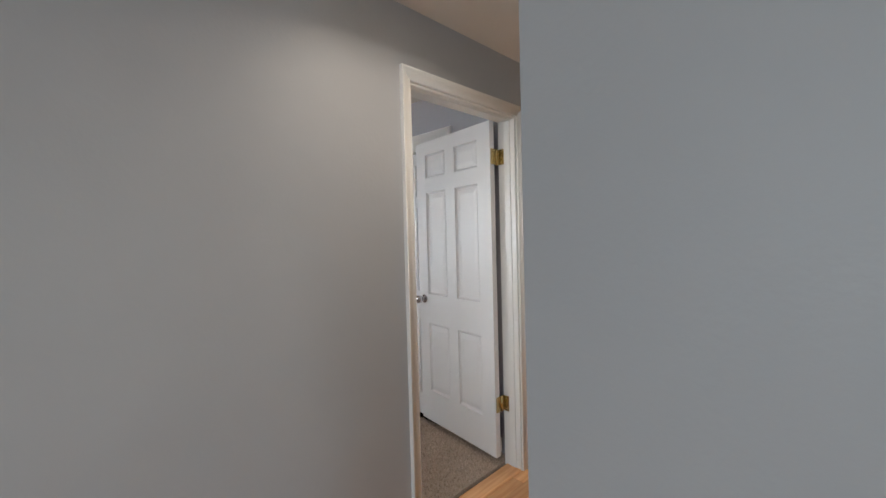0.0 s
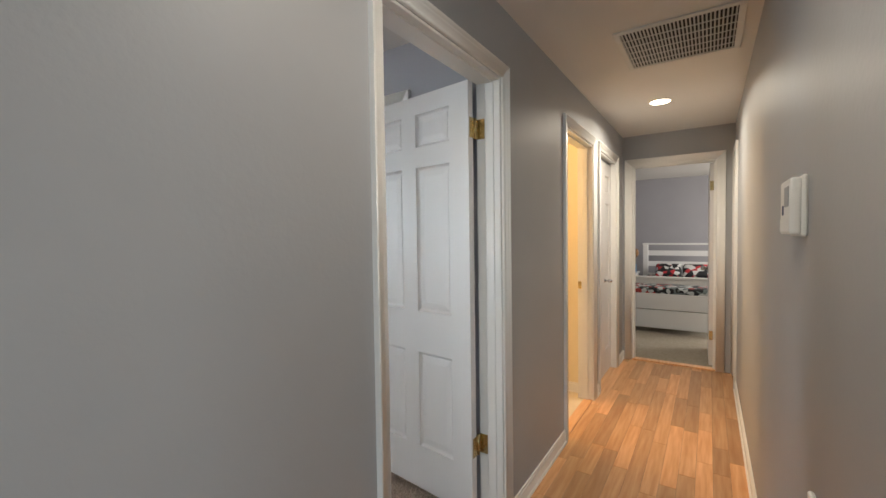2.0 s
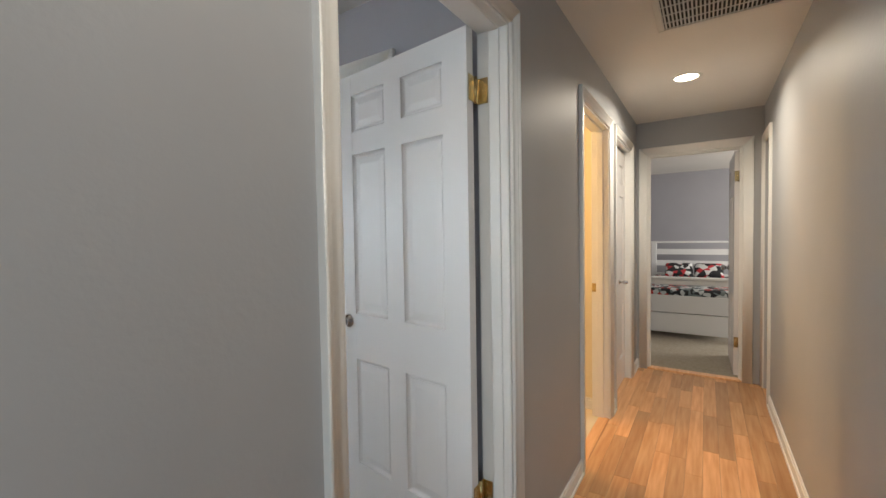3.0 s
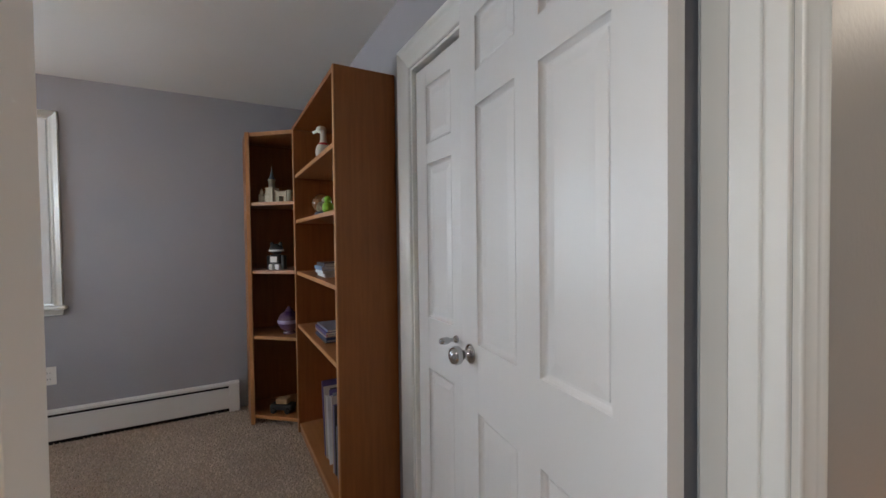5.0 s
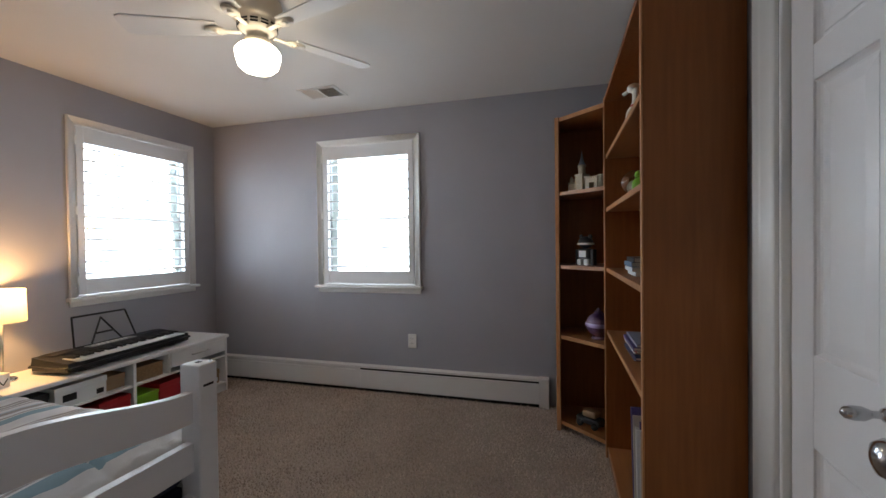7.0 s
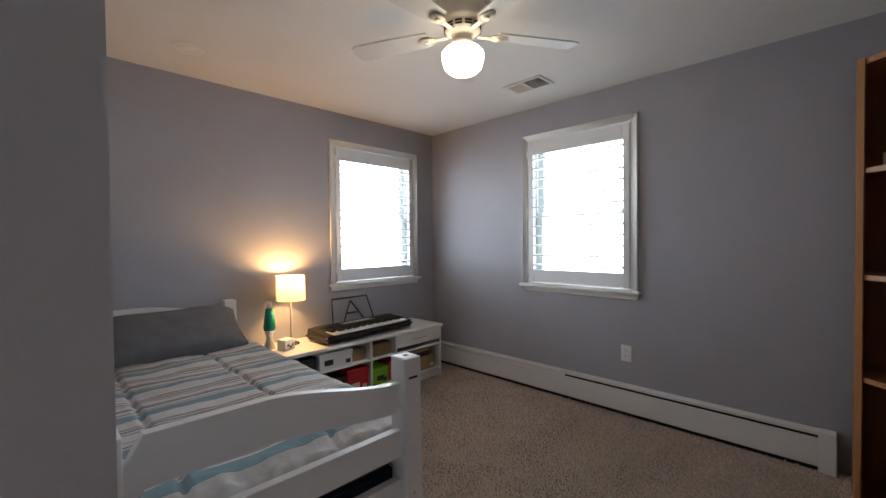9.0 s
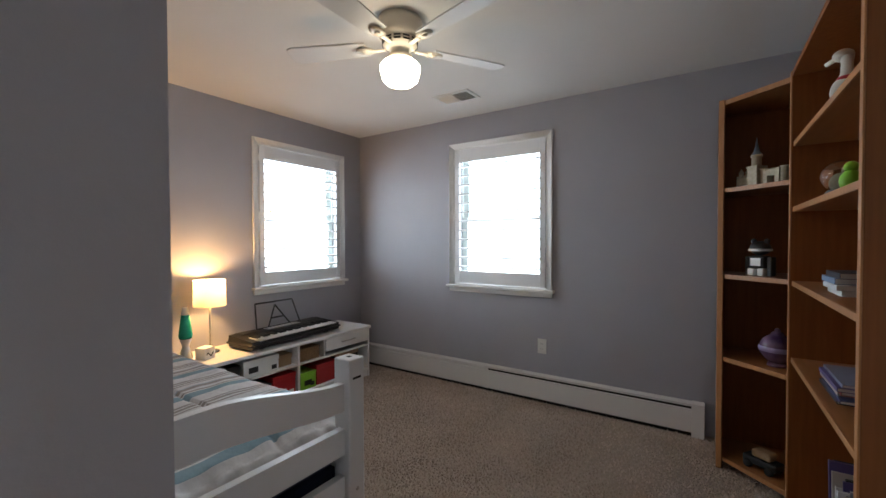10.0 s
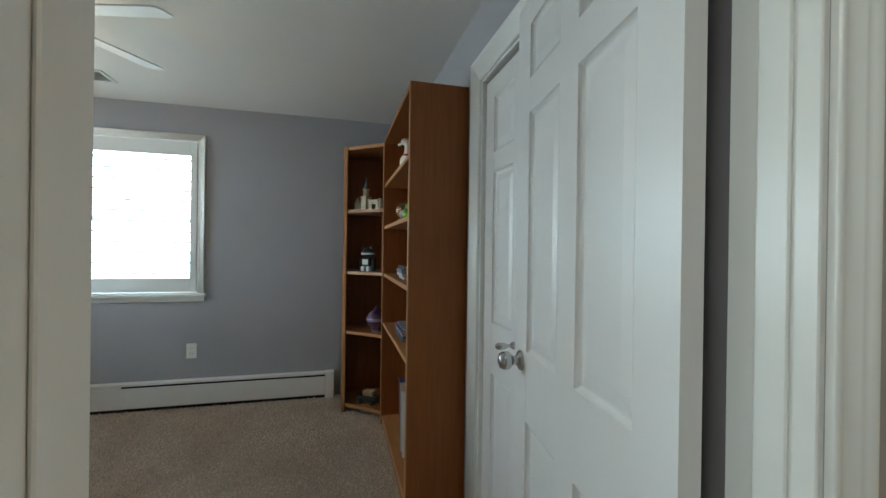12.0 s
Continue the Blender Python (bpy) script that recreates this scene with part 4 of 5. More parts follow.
# lamp
lamp = thing("table_lamp", pose(-1.17, 3.30, CARP + BH), "lit table lamp with cream drum shade and steel stem", "table lamp")
part("base", lathe([(0, 0), (0.06, 0), (0.06, 0.01), (0.052, 0.016), (0.012, 0.02), (0, 0.02)], 28), CHROME, lamp)
part("stem", lathe([(0, 0.0205), (0.007, 0.0205), (0.007, 0.36), (0, 0.36)], 12), STEEL, lamp)
sh = bmesh.new()
ra = [[sh.verts.new((r * math.cos(2 * math.pi * i / 40), r * math.sin(2 * math.pi * i / 40), z)) for i in range(40)] for r, z in ((0.103, 0.33), (0.099, 0.51))]
for i in range(40):
    f = sh.faces.new((ra[0][i], ra[0][(i + 1) % 40], ra[1][(i + 1) % 40], ra[1][i]))
    f.smooth = True
shade = part("shade", sh, SHADE, lamp, "cream fabric drum shade")
part("spider", merge(rod((-0.1, 0, 0.355), (0.1, 0, 0.355), 0.002), rod((0, -0.1, 0.355), (0, 0.1, 0.355), 0.002)), STEEL, lamp)

# lava lamp
lava = thing("lava_lamp", pose(-1.17, 3.14, CARP + BH), "silver lava lamp with green liquid", "lava lamp")
part("base", lathe([(0, 0), (0.042, 0), (0.042, 0.006), (0.03, 0.05), (0.02, 0.075), (0.026, 0.1), (0.036, 0.13), (0, 0.13)], 24), SATIN, lava)
part("bottle", lathe([(0, 0.131), (0.037, 0.131), (0.042, 0.15), (0.034, 0.22), (0.024, 0.29), (0, 0.29)], 24), TEAL, lava)
part("cap", lathe([(0, 0.2905), (0.024, 0.2905), (0.016, 0.34), (0, 0.342)], 20), SATIN, lava)
cbx = thing("trinket_box", pose(-1.06, 3.21, CARP + BH, 0, 0, 20), "small white cube clock box with dark squiggle", "box")
part("body", box(-0.04, 0.04, -0.045, 0.045, 0, 0.075, bevel=0.003), WHITEC, cbx)
part("squiggle", merge(*[rod((0.0405, -0.03 + i * 0.012, 0.03 + 0.014 * math.sin(i * 1.6)), (0.0405, -0.03 + (i + 1) * 0.012, 0.03 + 0.014 * math.sin((i + 1) * 1.6)), 0.003, 6) for i in range(5)]), BLACKC, cbx)

# ceiling fan
FX, FY = 0.474, 3.399
fan = thing("ceiling_fan", pose(FX, FY, H), "cream five-blade ceiling fan with lit opal globe", "ceiling fan")
part("motor_housing", lathe([(0, 0), (0.105, 0), (0.11, -0.02), (0.11, -0.075), (0.095, -0.095), (0.085, -0.10), (0.085, -0.125), (0.06, -0.14), (0.045, -0.15), (0.045, -0.175), (0, -0.175)], 36), FANW, fan)
for i in range(12):
    for r0, z0 in ((0.0868, -0.105), (0.0868, -0.119)):
        part("vent_slot", turned(boxes((r0 - 0.003, r0, -0.016, 0.016, z0 - 0.007, z0)), pose(0, 0, 0, 0, 0, 30 * i)), DARK, fan)
part("fitter", lathe([(0, -0.1755), (0.06, -0.1755), (0.064, -0.19), (0.062, -0.2), (0, -0.2)], 28), FANW, fan)
part("globe", lathe([(0.058, -0.2005), (0.084, -0.208), (0.098, -0.226), (0.098, -0.248), (0.086, -0.292), (0.066, -0.31), (0.032, -0.317), (0, -0.318)], 32), GLOBE, fan, "lit opal glass globe")
for k in range(5):
    ang = -13 + 72 * k
    arm = part("blade_arm", merge(turned(boxes((0.075, 0.15, -0.012, 0.012, -0.142, -0.134), bevel=0.003), Matrix.Identity(4)),
                                  turned(lathe([(0, -0.139), (0.036, -0.139), (0.036, -0.131), (0, -0.131)], 20), Matrix.Translation((0.18, 0, 0)) @ Matrix.Diagonal((1.3, 0.85, 1, 1))),
                                  turned(lathe([(0, -0.144), (0.014, -0.144), (0.014, -0.139), (0, -0.139)], 14), Matrix.Translation((0.18, 0, 0)))), FANW, fan)
    arm.matrix_local = pose(0, 0, 0, 0, 0, ang)
    bm = bmesh.new()
    outline = [(0.17, -0.045), (0.35, -0.056), (0.55, -0.062), (0.578, -0.05), (0.585, -0.02), (0.585, 0.02), (0.578, 0.05), (0.55, 0.062), (0.35, 0.056), (0.17, 0.045)]
    A = [bm.verts.new((x, y, -0.129 + 0.18 * y)) for x, y in outline]
    B = [bm.verts.new((x, y, -0.122 + 0.18 * y)) for x, y in outline]
    bm.faces.new(A[::-1])
    bm.faces.new(B)
    for i in range(len(A)):
        j = (i + 1) % len(A)
        bm.faces.new((A[i], A[j], B[j], B[i]))
    bl = part("blade", bm, BLADE, fan)
    bl.matrix_local = pose(0, 0, 0, 0, 0, ang)

cv = thing("ceiling_vent", pose(0.145, 4.455, H), "white ceiling register with dark slots", "ceiling vent")
part("frame", boxes((-0.155, 0.155, -0.10, -0.078, -0.008, 0), (-0.155, 0.155, 0.078, 0.10, -0.008, 0), (-0.155, -0.13, -0.078, 0.078, -0.008, 0), (0.13, 0.155, -0.078, 0.078, -0.008, 0), (-0.006, 0.006, -0.078, 0.078, -0.008, 0), bevel=0.002), GRILLE, cv)
# Near-black sheet paints the duct's shade between the slats.
part("shade_backing", boxes((-0.13, 0.13, -0.078, 0.078, -0.0015, 0)), DARK, cv)
for i in range(9):
    y = -0.07 + i * 0.0175
    part("slat", turned(boxes((-0.129, -0.007, -0.005, 0.005, -0.0006, 0.0006)), pose(0, y, -0.006, -60)), GRILLE, cv)
    part("slat", turned(boxes((0.007, 0.129, -0.008, 0.008, -0.0006, 0.0006)), pose(0, y, -0.006, 40)), GRILLE, cv)
dl = thing("recessed_light", pose(-0.88, 2.60, H), "unlit white recessed ceiling light", "ceiling light")
part("trim_ring", lathe([(0.055, -0.002), (0.06, -0.006), (0.08, -0.004), (0.082, 0)], 32), PLASTIC, dl)
part("diffuser", lathe([(0, -0.004), (0.055, -0.0025), (0.056, 0)], 32), PLASTIC, dl)

# ---- things on the shelves ----
def book(x, y, z, w, d, h, m, colour, label, lying=False):
    o = thing("book", pose(x, y, z, *m), label, "book", "books on the shelves")
    c = mat("book_cover", colour, 0.45)
    part("cover", boxes((0, d, 0, 0.0015, 0, h), (0, d, w - 0.0015, w, 0, h), (0, 0.0015, 0.0016, w - 0.0016, 0, h)), c, o)
    part("pages", boxes((0.0016, d - 0.004, 0.0016, w - 0.0016, 0.003, h - 0.003)), WHITEC, o)
    return o


rng = random.Random(5)
COVERS = [(0.03, 0.03, 0.04), (0.6, 0.6, 0.58), (0.08, 0.06, 0.2), (0.03, 0.05, 0.14), (0.62, 0.62, 0.64), (0.2, 0.22, 0.3), (0.45, 0.4, 0.36), (0.12, 0.2, 0.34), (0.02, 0.02, 0.02), (0.35, 0.08, 0.08)]
y = 3.30
for i in range(40):
    w = rng.uniform(0.004, 0.016)
    h = rng.uniform(0.25, 0.33) + 0.08 * (i > 16)
    book(2.125 + rng.uniform(-0.02, 0.015), y, CARP + 0.0505, w, rng.uniform(0.155, 0.17), h, (rng.uniform(-3, 0) - (5 if i > 26 else 0), 0, 0), COVERS[rng.randrange(10)], "thin upright magazine on the bottom shelf" if w < 0.009 else "upright book on the bottom shelf")
    y += w + 0.0025
for k, (bz, n, yy) in enumerate(((CARP + 0.71, 6, 3.62), (CARP + 1.06, 4, 3.66))):
    z = bz + 0.0005
    for i in range(n):
        t = rng.uniform(0.006, 0.014) if k == 0 else rng.uniform(0.014, 0.02)
        o = book(2.09 + rng.uniform(0, 0.02), yy + rng.uniform(-0.03, 0.03), z + t, t, 0.19 if k == 0 else 0.135, 0.26 if k == 0 else 0.19, (-90, 0, 0), COVERS[(i * 3 + k) % 10], "thin book lying in a stack" if k == 0 else "boxed disc lying in a stack")
        z += t + 0.001
goose = solid("goose_figurine", merge(ball(0.04, 1.1, 0.9, 1.35, (0, 0, 0.055)), turned(lathe([(0.026, 0.09), (0.017, 0.12), (0.016, 0.15), (0.019, 0.17), (0, 0.185)], 14), pose(0, 0, 0)), ball(0.024, 1.2, 0.9, 0.9, (-0.008, 0.008, 0.18)), rod((-0.02, 0.02, 0.178), (-0.045, 0.045, 0.168), 0.008)), mat("white_ceramic", (0.7, 0.66, 0.58), 0.3), "white goose figurine on the top shelf", "figurine", kind="thing")
goose.location = (2.13, 3.74, CARP + 1.6905)
part("ribbon", lathe([(0.0265, 0.092), (0.028, 0.098), (0.022, 0.106)], 14), RED, goose, "dark red ribbon")
sg = thing("snow_globe", pose(2.13, 3.80, CARP + 1.3955), "clear glass globe on a dark base", "snow globe")
part("base", lathe([(0, 0), (0.045, 0), (0.04, 0.02), (0.032, 0.026), (0, 0.026)], 20), SLATE, sg)
part("dome", ball(0.055, c=(0, 0, 0.073)), CLEAR, sg)
part("scene_inside", merge(ball(0.022, 1, 1, 1.2, (0, 0, 0.055)), ball(0.013, c=(0.015, 0.01, 0.085))), CREAM, sg)
solid("green_figurine", merge(ball(0.03, 1, 1, 1.2, (2.12, 3.62, CARP + 1.4315)), ball(0.019, c=(2.12, 3.62, CARP + 1.475))), GREEN, "lime green toy figurine beside the globe", "figurine", kind="thing")

# corner unit
cx, cy = 1.98, 4.50
ct = thing("castle_model", pose(1.965, 4.50, CARP + 1.5255, 0, 0, -43), "cream model castle with slate spire", "model castle")
part("keep", boxes((-0.05, 0.0, -0.03, 0.03, 0, 0.10), (-0.115, -0.05, -0.025, 0.025, 0, 0.05), (-0.055, 0.005, -0.034, 0.034, 0.095, 0.105)), CREAM, ct)
part("tower", lathe([(0, 0.105), (0.022, 0.105), (0.022, 0.15), (0.026, 0.153), (0.026, 0.163), (0, 0.163)], 12, -0.025, 0), CREAM, ct)
part("spire", lathe([(0.024, 0.1635), (0.014, 0.18), (0.006, 0.215), (0.0, 0.262)], 10, -0.025, 0), SLATE, ct)
for x in (-0.108, -0.07):
    part("turret", merge(lathe([(0, 0.05), (0.011, 0.05), (0.011, 0.08), (0, 0.08)], 8, x, 0), lathe([(0.013, 0.0805), (0, 0.105)], 8, x, 0)), CREAM, ct)
for x in (0.012, 0.115):
    part("tower", merge(lathe([(0, 0), (0.016, 0), (0.016, 0.075), (0.019, 0.078), (0.019, 0.085), (0, 0.085)], 12, x, 0)), CREAM, ct)
part("gatehouse", boxes((0.025, 0.045, -0.02, 0.02, 0, 0.07), (0.082, 0.102, -0.02, 0.02, 0, 0.07), (0.045, 0.082, -0.02, 0.02, 0.045, 0.07)), CREAM, ct)
for i in range(6):
    part("merlon", boxes((0.026 + i * 0.0135, 0.034 + i * 0.0135, -0.02, -0.012, 0.0702, 0.08)), CREAM, ct)
for i in range(3):
    part("wing", boxes((-0.11 + i * 0.02, -0.10 + i * 0.02, -0.03, -0.0255, 0.05, 0.062)), CREAM, ct)
rb = thing("robot_toy", pose(1.965, 4.50, CARP + 1.0605, 0, 0, -43), "black and white toy robot on the shelf", "toy robot")
part("body", box(-0.042, 0.042, -0.03, 0.03, 0.04, 0.105, bevel=0.014, seg=3), BLACKP, rb)
part("chest_plate", box(-0.026, 0.026, -0.034, -0.0302, 0.052, 0.092, bevel=0.001), WHITEC, rb)
part("head", ball(0.044, 1.12, 0.95, 0.85, (0, 0, 0.143)), BLACKP, rb)
part("face_band", lathe([(0.0495, 0.128), (0.0515, 0.134), (0.0495, 0.140)], 24), WHITEC, rb)
for x in (-0.03, 0.03):
    part("ear", ball(0.014, 1, 0.7, 1.1, (x * 1.15, 0, 0.178)), BLACKP, rb)
for x in (-0.058, 0.058):
    part("arm", box(x - 0.012, x + 0.012, -0.018, 0.018, 0.0, 0.1, bevel=0.007, seg=2), BLACKP, rb)
    part("foot", box(x * 0.45 - 0.017, x * 0.45 + 0.017, -0.035, 0.028, 0.0, 0.0395, bevel=0.008, seg=2), WHITEC, rb)
egg = thing("purple_ball", pose(2.035, 4.47, CARP + 0.6105), "glossy purple ornamental globe with lavender band", "ornament")
part("foot_ring", lathe([(0, 0), (0.045, 0), (0.04, 0.012), (0.03, 0.018), (0, 0.018)], 20), PURPLE, egg)
part("globe", ball(0.076, c=(0, 0, 0.088), u=28, v=18), PURPLE, egg)
part("band", lathe([(0.0755, 0.076), (0.0785, 0.084), (0.0785, 0.092), (0.0755, 0.1)], 28), mat("lavender_glaze", (0.32, 0.25, 0.42), 0.2), egg, "lavender band")
part("finial", lathe([(0.03, 0.1555), (0.026, 0.168), (0.012, 0.175), (0.014, 0.185), (0, 0.193)], 16), PURPLE, egg)
tc = thing("toy_car", pose(1.985, 4.48, CARP + 0.0605, 0, 0, -35), "dark toy car with tan roof", "toy car")
part("body", box(-0.08, 0.08, -0.04, 0.04, 0.02, 0.06, bevel=0.01, seg=2), BLACKP, tc)
part("roof", box(-0.04, 0.05, -0.034, 0.034, 0.0605, 0.10, bevel=0.012, seg=2), KRAFT, tc)
for a in (-0.05, 0.05):
    for b in (-0.04, 0.04):
        part("wheel", turned(lathe([(0, -0.008), (0.02, -0.008), (0.02, 0.008), (0, 0.008)], 16), pose(a, b, 0.02, 90)), DARK, tc)

# ---- hall things ----
gv = thing("return_air_grille", pose(3.125, 1.065, H, 0, 0, 90), "white return-air grille in the hall ceiling", "air grille")
g = 0.278
part("frame", boxes((-g, g, -g, -g + 0.03, -0.01, 0), (-g, g, g - 0.03, g, -0.01, 0), (-g, -g + 0.03, -g + 0.03, g - 0.03, -0.01, 0), (g - 0.03, g, -g + 0.03, g - 0.03, -0.01, 0), bevel=0.003), GRILLE, gv)
# Shade of the duct above the grille, painted as a thin near-black sheet.
part("shade_backing", boxes((-g + 0.03, g - 0.03, -g + 0.03, g - 0.03, -0.001, 0)), DARK, gv)
slat = None
for i in range(30):
    x = -g + 0.0385 + i * 0.0165
    if slat is None:
        s = part("slat", turned(boxes((-0.0042, 0.0042, -g + 0.03, g - 0.03, -0.0006, 0.0006)), pose(0, 0, 0, 0, 38, 0)), GRILLE, gv)
        slat = s.data
    else:
        s = new("slat", slat)
        s.parent = gv
    s.location = (x, 0, -0.007)
for i in range(1, 6):
    y = -g + 0.03 + i * (2 * g - 0.06) / 6
    part("cross_bar", boxes((-g + 0.03, g - 0.03, y - 0.004, y + 0.004, -0.0115, -0.0095)), GRILLE, gv)
sd = thing("smoke_detector", pose(2.36, 1.225, H), "white round smoke detector on the ceiling", "smoke detector")
part("base", lathe([(0, -0.012), (0.072, -0.012), (0.074, 0), (0, 0)], 32), PLASTIC, sd)
part("cover", lathe([(0.066, -0.0125), (0.064, -0.03), (0.05, -0.042), (0.02, -0.046), (0, -0.046)], 32), PLASTIC, sd)
part("button", lathe([(0, -0.05), (0.01, -0.05), (0.012, -0.0455)], 14), PLASTIC_G, sd)
hl = thing("recessed_light", pose(4.195, 1.248, H), "lit recessed ceiling light in the hall", "ceiling light")
part("trim_ring", lathe([(0.07, -0.001), (0.074, -0.007), (0.09, -0.004), (0.092, 0)], 32), PLASTIC, hl)
part("lens", lathe([(0, -0.003), (0.07, -0.002), (0.071, 0)], 32), LENS, hl, "glowing warm lens")
copy_thing(hl, pose(1.38, 1.13, H))
th = thing("thermostat", pose(1.99, 0.727, 1.405, 0, 0, 180), "white wall thermostat with grey display", "thermostat")
part("backplate", box(-0.085, 0.085, -0.012, 0, -0.075, 0.075, bevel=0.004), PLASTIC, th)
bd = part("body", box(-0.075, 0.078, -0.034, -0.0121, -0.07, 0.07, bevel=0.006, seg=2), PLASTIC, th)
part("display", boxes((0.0, 0.065, -0.0355, -0.0342, 0.0, 0.05), bevel=0.0005), PLASTIC_G, bd)
part("switch", boxes((-0.03, -0.015, -0.0365, -0.0342, -0.02, 0.005), bevel=0.001), mat("slate_switch", (0.06, 0.09, 0.16), 0.4), bd)
part("door_flap", boxes((-0.07, 0.072, -0.0352, -0.0342, -0.062, -0.03), bevel=0.0005), PLASTIC, bd)

br = thing("wall_bracket", pose(1.78, 0.727, 0.66, 0, 0, 180), "white plastic gate bracket on the hall wall", "wall bracket")
part("plate", box(-0.018, 0.018, -0.012, 0, -0.12, 0.11, bevel=0.004), PLASTIC, br)
part("pin", rod((-0.0, -0.03, -0.1), (-0.0, -0.03, 0.06), 0.005), PLASTIC, br)
part("arm", box(-0.01, 0.01, -0.05, -0.0125, -0.11, -0.09, bevel=0.003), PLASTIC, br)
part("cap", lathe([(0, -0.088), (0.016, -0.088), (0.018, -0.08), (0.018, -0.04), (0.014, -0.032), (0, -0.03)], 16, 0.0, -0.065), PLASTIC, br)

# ---- far bedroom ----
FBX0, FBX1, FY0, FY1 = 6.70, 8.72, 0.78, 1.88
fbed = thing("bed", pose(0, 0, 0.012), "white slatted wooden bed with printed bedding", "bed")
for x, top in ((FBX0, 0.72), (FBX1, 1.12)):
    for y in (FY0, FY1):
        part("post", box(x - 0.035, x + 0.035, y - 0.04, y + 0.04, 0, top, bevel=0.005), BEDW, fbed)
    part("cap_rail", box(x - 0.045, x + 0.045, FY0 - 0.05, FY1 + 0.05, top + 0.0005, top + 0.03, bevel=0.005), BEDW, fbed)
for z0, z1 in ((0.93, 1.02), (0.74, 0.83), (0.52, 0.62)):
    part("headboard_slat", box(FBX1 - 0.015, FBX1 + 0.015, FY0 + 0.041, FY1 - 0.041, z0, z1, bevel=0.003), BEDW, fbed)
for z0, z1 in ((0.655, 0.72), (0.31, 0.52), (0.06, 0.30)):
    part("footboard_panel", box(FBX0 - 0.015, FBX0 + 0.015, FY0 + 0.041, FY1 - 0.041, z0, z1, bevel=0.004), BEDW, fbed)
for y in (FY0, FY1):
    part("side_rail", box(FBX0 + 0.036, FBX1 - 0.036, y - 0.012, y + 0.012, 0.2, 0.42, bevel=0.003), BEDW, fbed)
solid("quilt", box(FBX0 + 0.04, FBX1 - 0.04, FY0 + 0.015, FY1 - 0.015, 0.3, 0.61, bevel=0.05, seg=3), QUILT2, "black and grey printed quilt on the far bed", "quilt", kind="thing")
for y, m2 in ((1.50, PRINT), (1.10, PRINT)):
    solid("pillow", turned(pillow_mesh(0.4, 0.3, 0.13), pose(8.48, y, 0.70, 40, 0, -90)), m2, "black, white and red printed pillow", "pillow", kind="thing")
ns = thing("nightstand", pose(8.45, 2.24, 0.012), "white nightstand beside the far bed", "nightstand")
part("body", box(-0.22, 0.22, -0.25, 0.25, 0.06, 0.62, bevel=0.004), BEDW, ns)
part("top", box(-0.24, 0.24, -0.27, 0.27, 0.6205, 0.645, bevel=0.004), BEDW, ns)
for z in (0.1, 0.36):
    d = part("drawer_front", box(-0.235, -0.2205, -0.23, 0.23, z, z + 0.23, bevel=0.003), BEDW, ns)
    part("knob", turned(lathe([(0, 0), (0.008, 0), (0.008, 0.012), (0.015, 0.018), (0, 0.026)], 14), pose(-0.235, 0, z + 0.12, 0, -90)), STEEL, d)
for a in (-0.2, 0.2):
    for b in (-0.22, 0.22):
        part("foot", boxes((a - 0.02, a + 0.02, b - 0.02, b + 0.02, 0, 0.0595)), BEDW, ns)
carb = thing("blue_box", pose(8.4, 2.12, 0.6575), "blue box on the nightstand", "box")
part("body", box(-0.1, 0.1, -0.12, 0.12, 0, 0.12, bevel=0.004), BLUE, carb)
part("lid", box(-0.104, 0.104, -0.124, 0.124, 0.1205, 0.14, bevel=0.003), BLUE, carb)
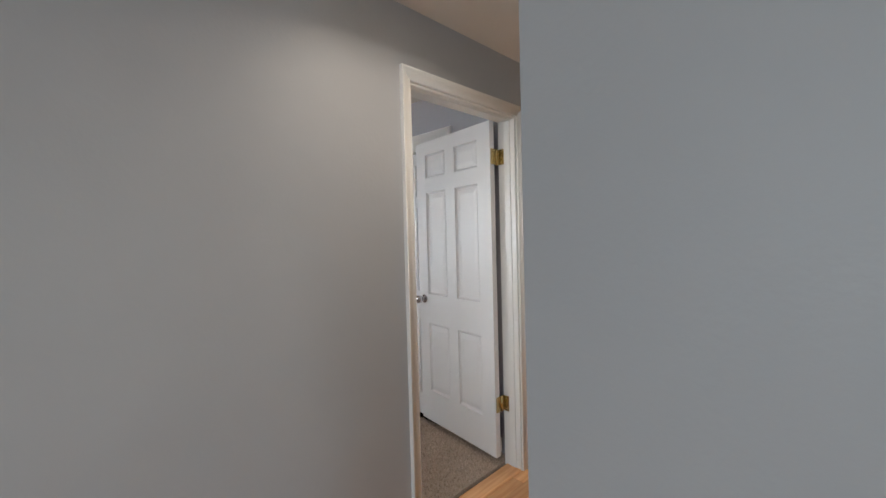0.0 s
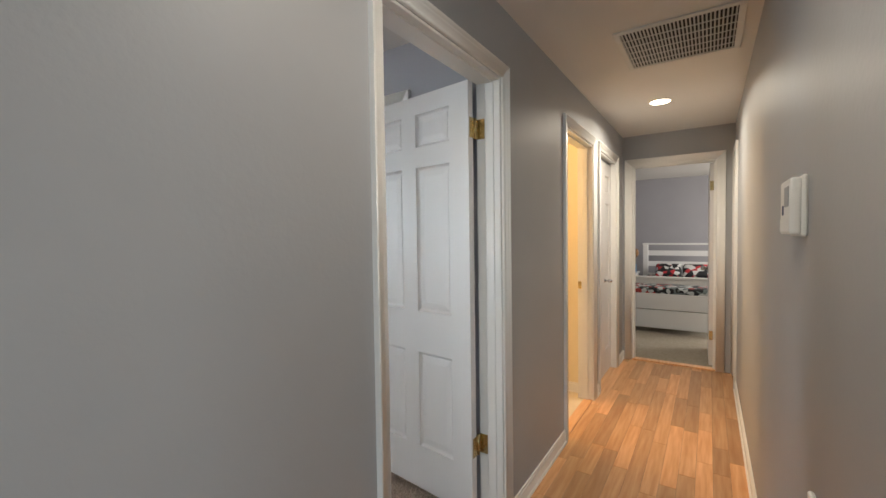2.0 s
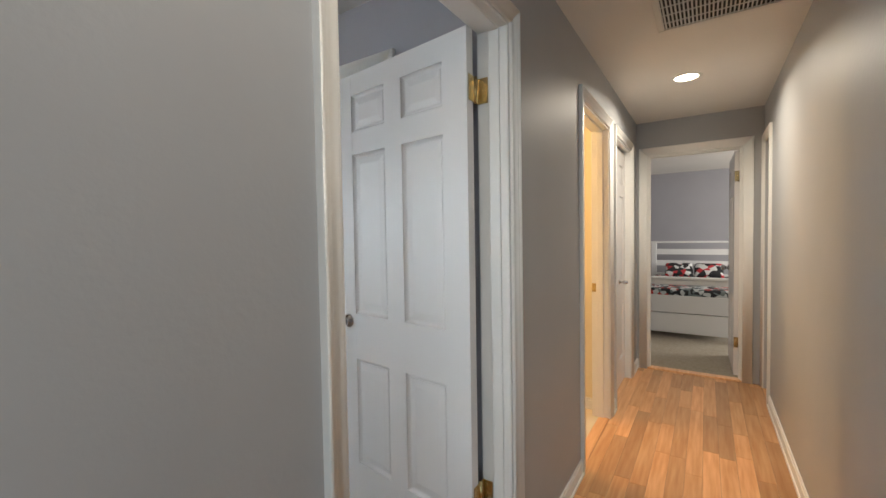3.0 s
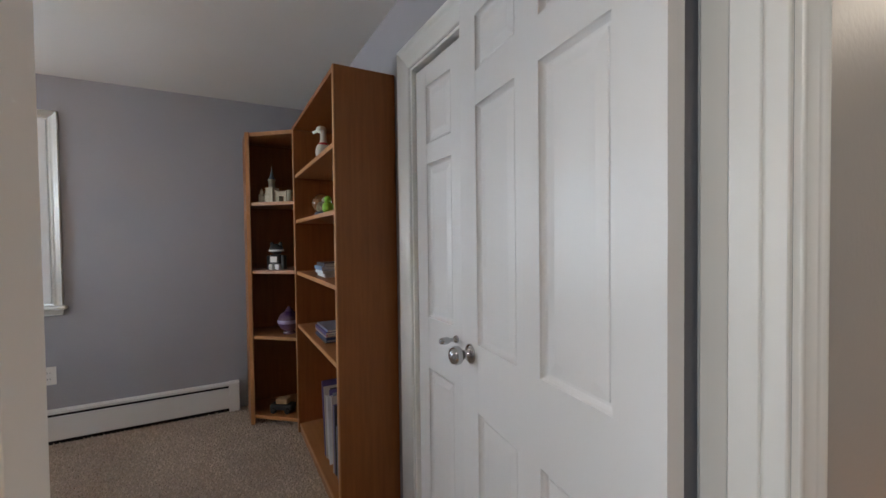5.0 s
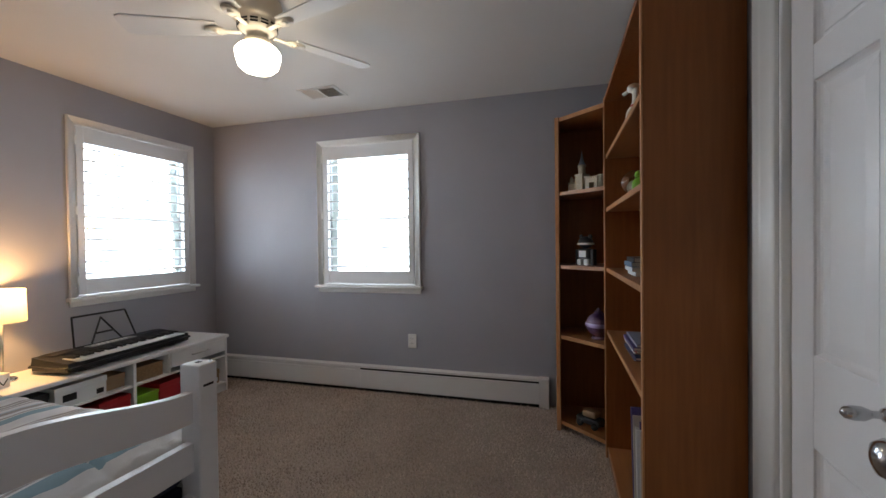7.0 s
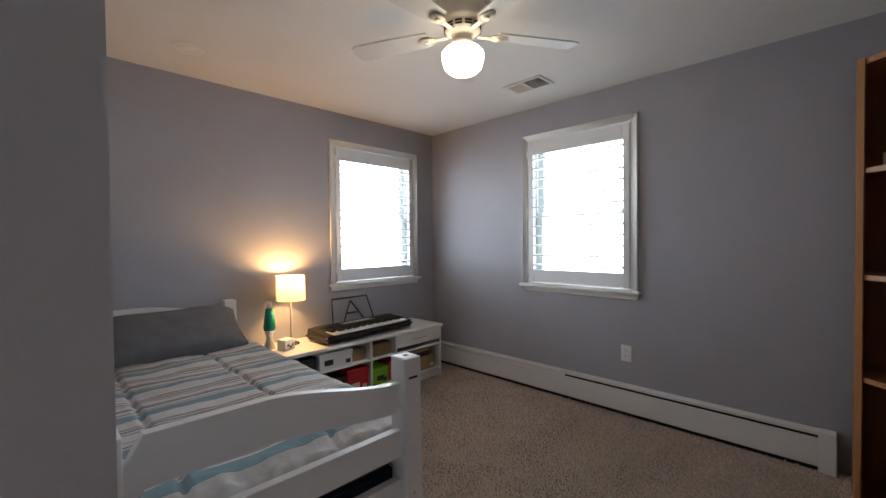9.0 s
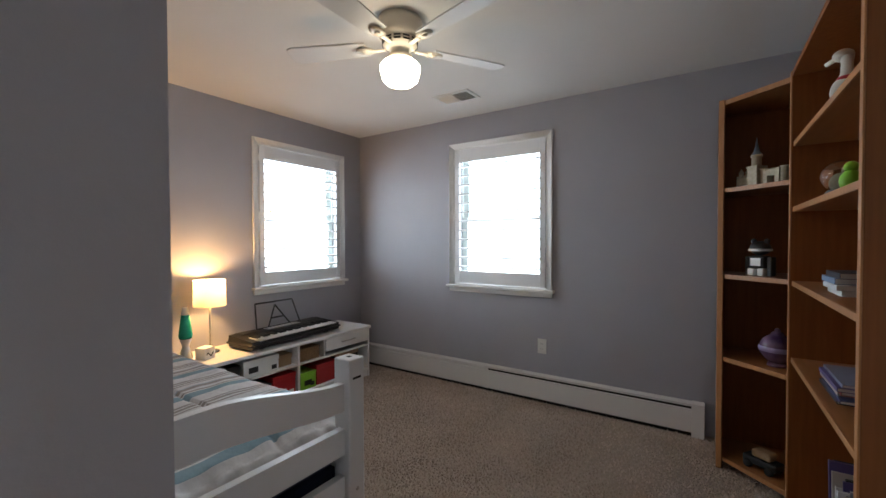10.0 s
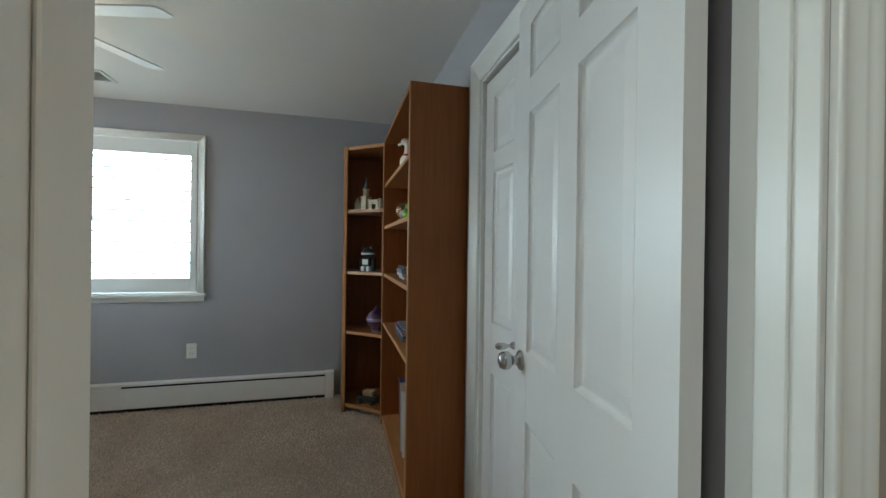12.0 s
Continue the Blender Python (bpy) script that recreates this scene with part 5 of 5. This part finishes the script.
solid("teddy_bear", turned(merge(ball(0.13, 1, 1, 1.15, (0, 0, 0.14)), ball(0.1, c=(0, 0, 0.34)), ball(0.035, c=(0, 0.085, 0.42)), ball(0.035, c=(0, -0.085, 0.42)), ball(0.045, 1, 1, 0.8, (-0.09, 0, 0.32)), ball(0.05, 1.6, 0.9, 0.9, (-0.13, 0.09, 0.05)), ball(0.05, 1.6, 0.9, 0.9, (-0.13, -0.09, 0.05)), ball(0.04, 1, 1, 1.8, (-0.03, 0.13, 0.2)), ball(0.04, 1, 1, 1.8, (-0.03, -0.13, 0.2))), pose(8.42, 2.12, 0.80)), BEAR, "brown plush teddy bear sitting on a box", "teddy bear", kind="thing")

# ---- carpet pile and floor planks ----


def carpet_pile():
    r = np.random.RandomState(3)
    xs = np.arange(-1.31, 2.33, 0.0125)
    ys = np.arange(1.83, 4.905, 0.0125)
    gx, gy = np.meshgrid(xs, ys)
    px = gx.ravel() + r.uniform(-0.008, 0.008, gx.size)
    py = gy.ravel() + r.uniform(-0.008, 0.008, gx.size)
    keep = ~((py < 2.02) & (px < 1.4))
    px, py = px[keep], py[keep]
    n = len(px)
    h = r.uniform(-0.008, 0.003, n)
    a = r.uniform(0, 6.283, n)
    lx, ly = r.uniform(-0.007, 0.007, n), r.uniform(-0.007, 0.007, n)
    w = r.uniform(0.0045, 0.0075, n)
    v = np.empty((n, 4, 3))
    for k in range(3):
        v[:, k, 0] = px + w * np.cos(a + k * 2.094)
        v[:, k, 1] = py + w * np.sin(a + k * 2.094)
        v[:, k, 2] = CARP - 0.013
    v[:, 3] = np.stack((px + lx, py + ly, CARP + h), 1)
    base = np.arange(n)[:, None] * 4
    f = np.concatenate([base + np.array(t) for t in ((0, 1, 3), (1, 2, 3), (2, 0, 3))])
    me = bpy.data.meshes.new("carpet_pile")
    me.from_pydata(v.reshape(-1, 3).tolist(), [], f.tolist())
    me.materials.append(PILE)
    ob = new("carpet_pile", me)
    ob.parent = carpet
    return tagged(ob, "short twisted carpet tufts", kind="stuff")


carpet_pile()
hall = thing("floor_hall", pose(0, 0, 0), "honey oak strip floor in the hall", "floor", kind="structure")
part("subfloor", boxes((0.89, 5.36, 0.615, 1.815, -0.1, -0.004)), DARK, hall)
rng = random.Random(11)
PW = 0.081
for i in range(12):
    y0 = 0.737 + i * PW
    x = 0.895 - rng.uniform(0, 0.5)
    while x < 5.29:
        ln = rng.uniform(0.3, 0.95)
        a, b = max(x, 0.895), min(x + ln, 5.292)
        if b - a > 0.02:
            bm = boxes((a + 0.0004, b - 0.0004, y0 + 0.0004, y0 + PW - 0.0004, -0.004, 0.0), bevel=0.0007)
            part("plank", bm, OAK, hall)
        x += ln
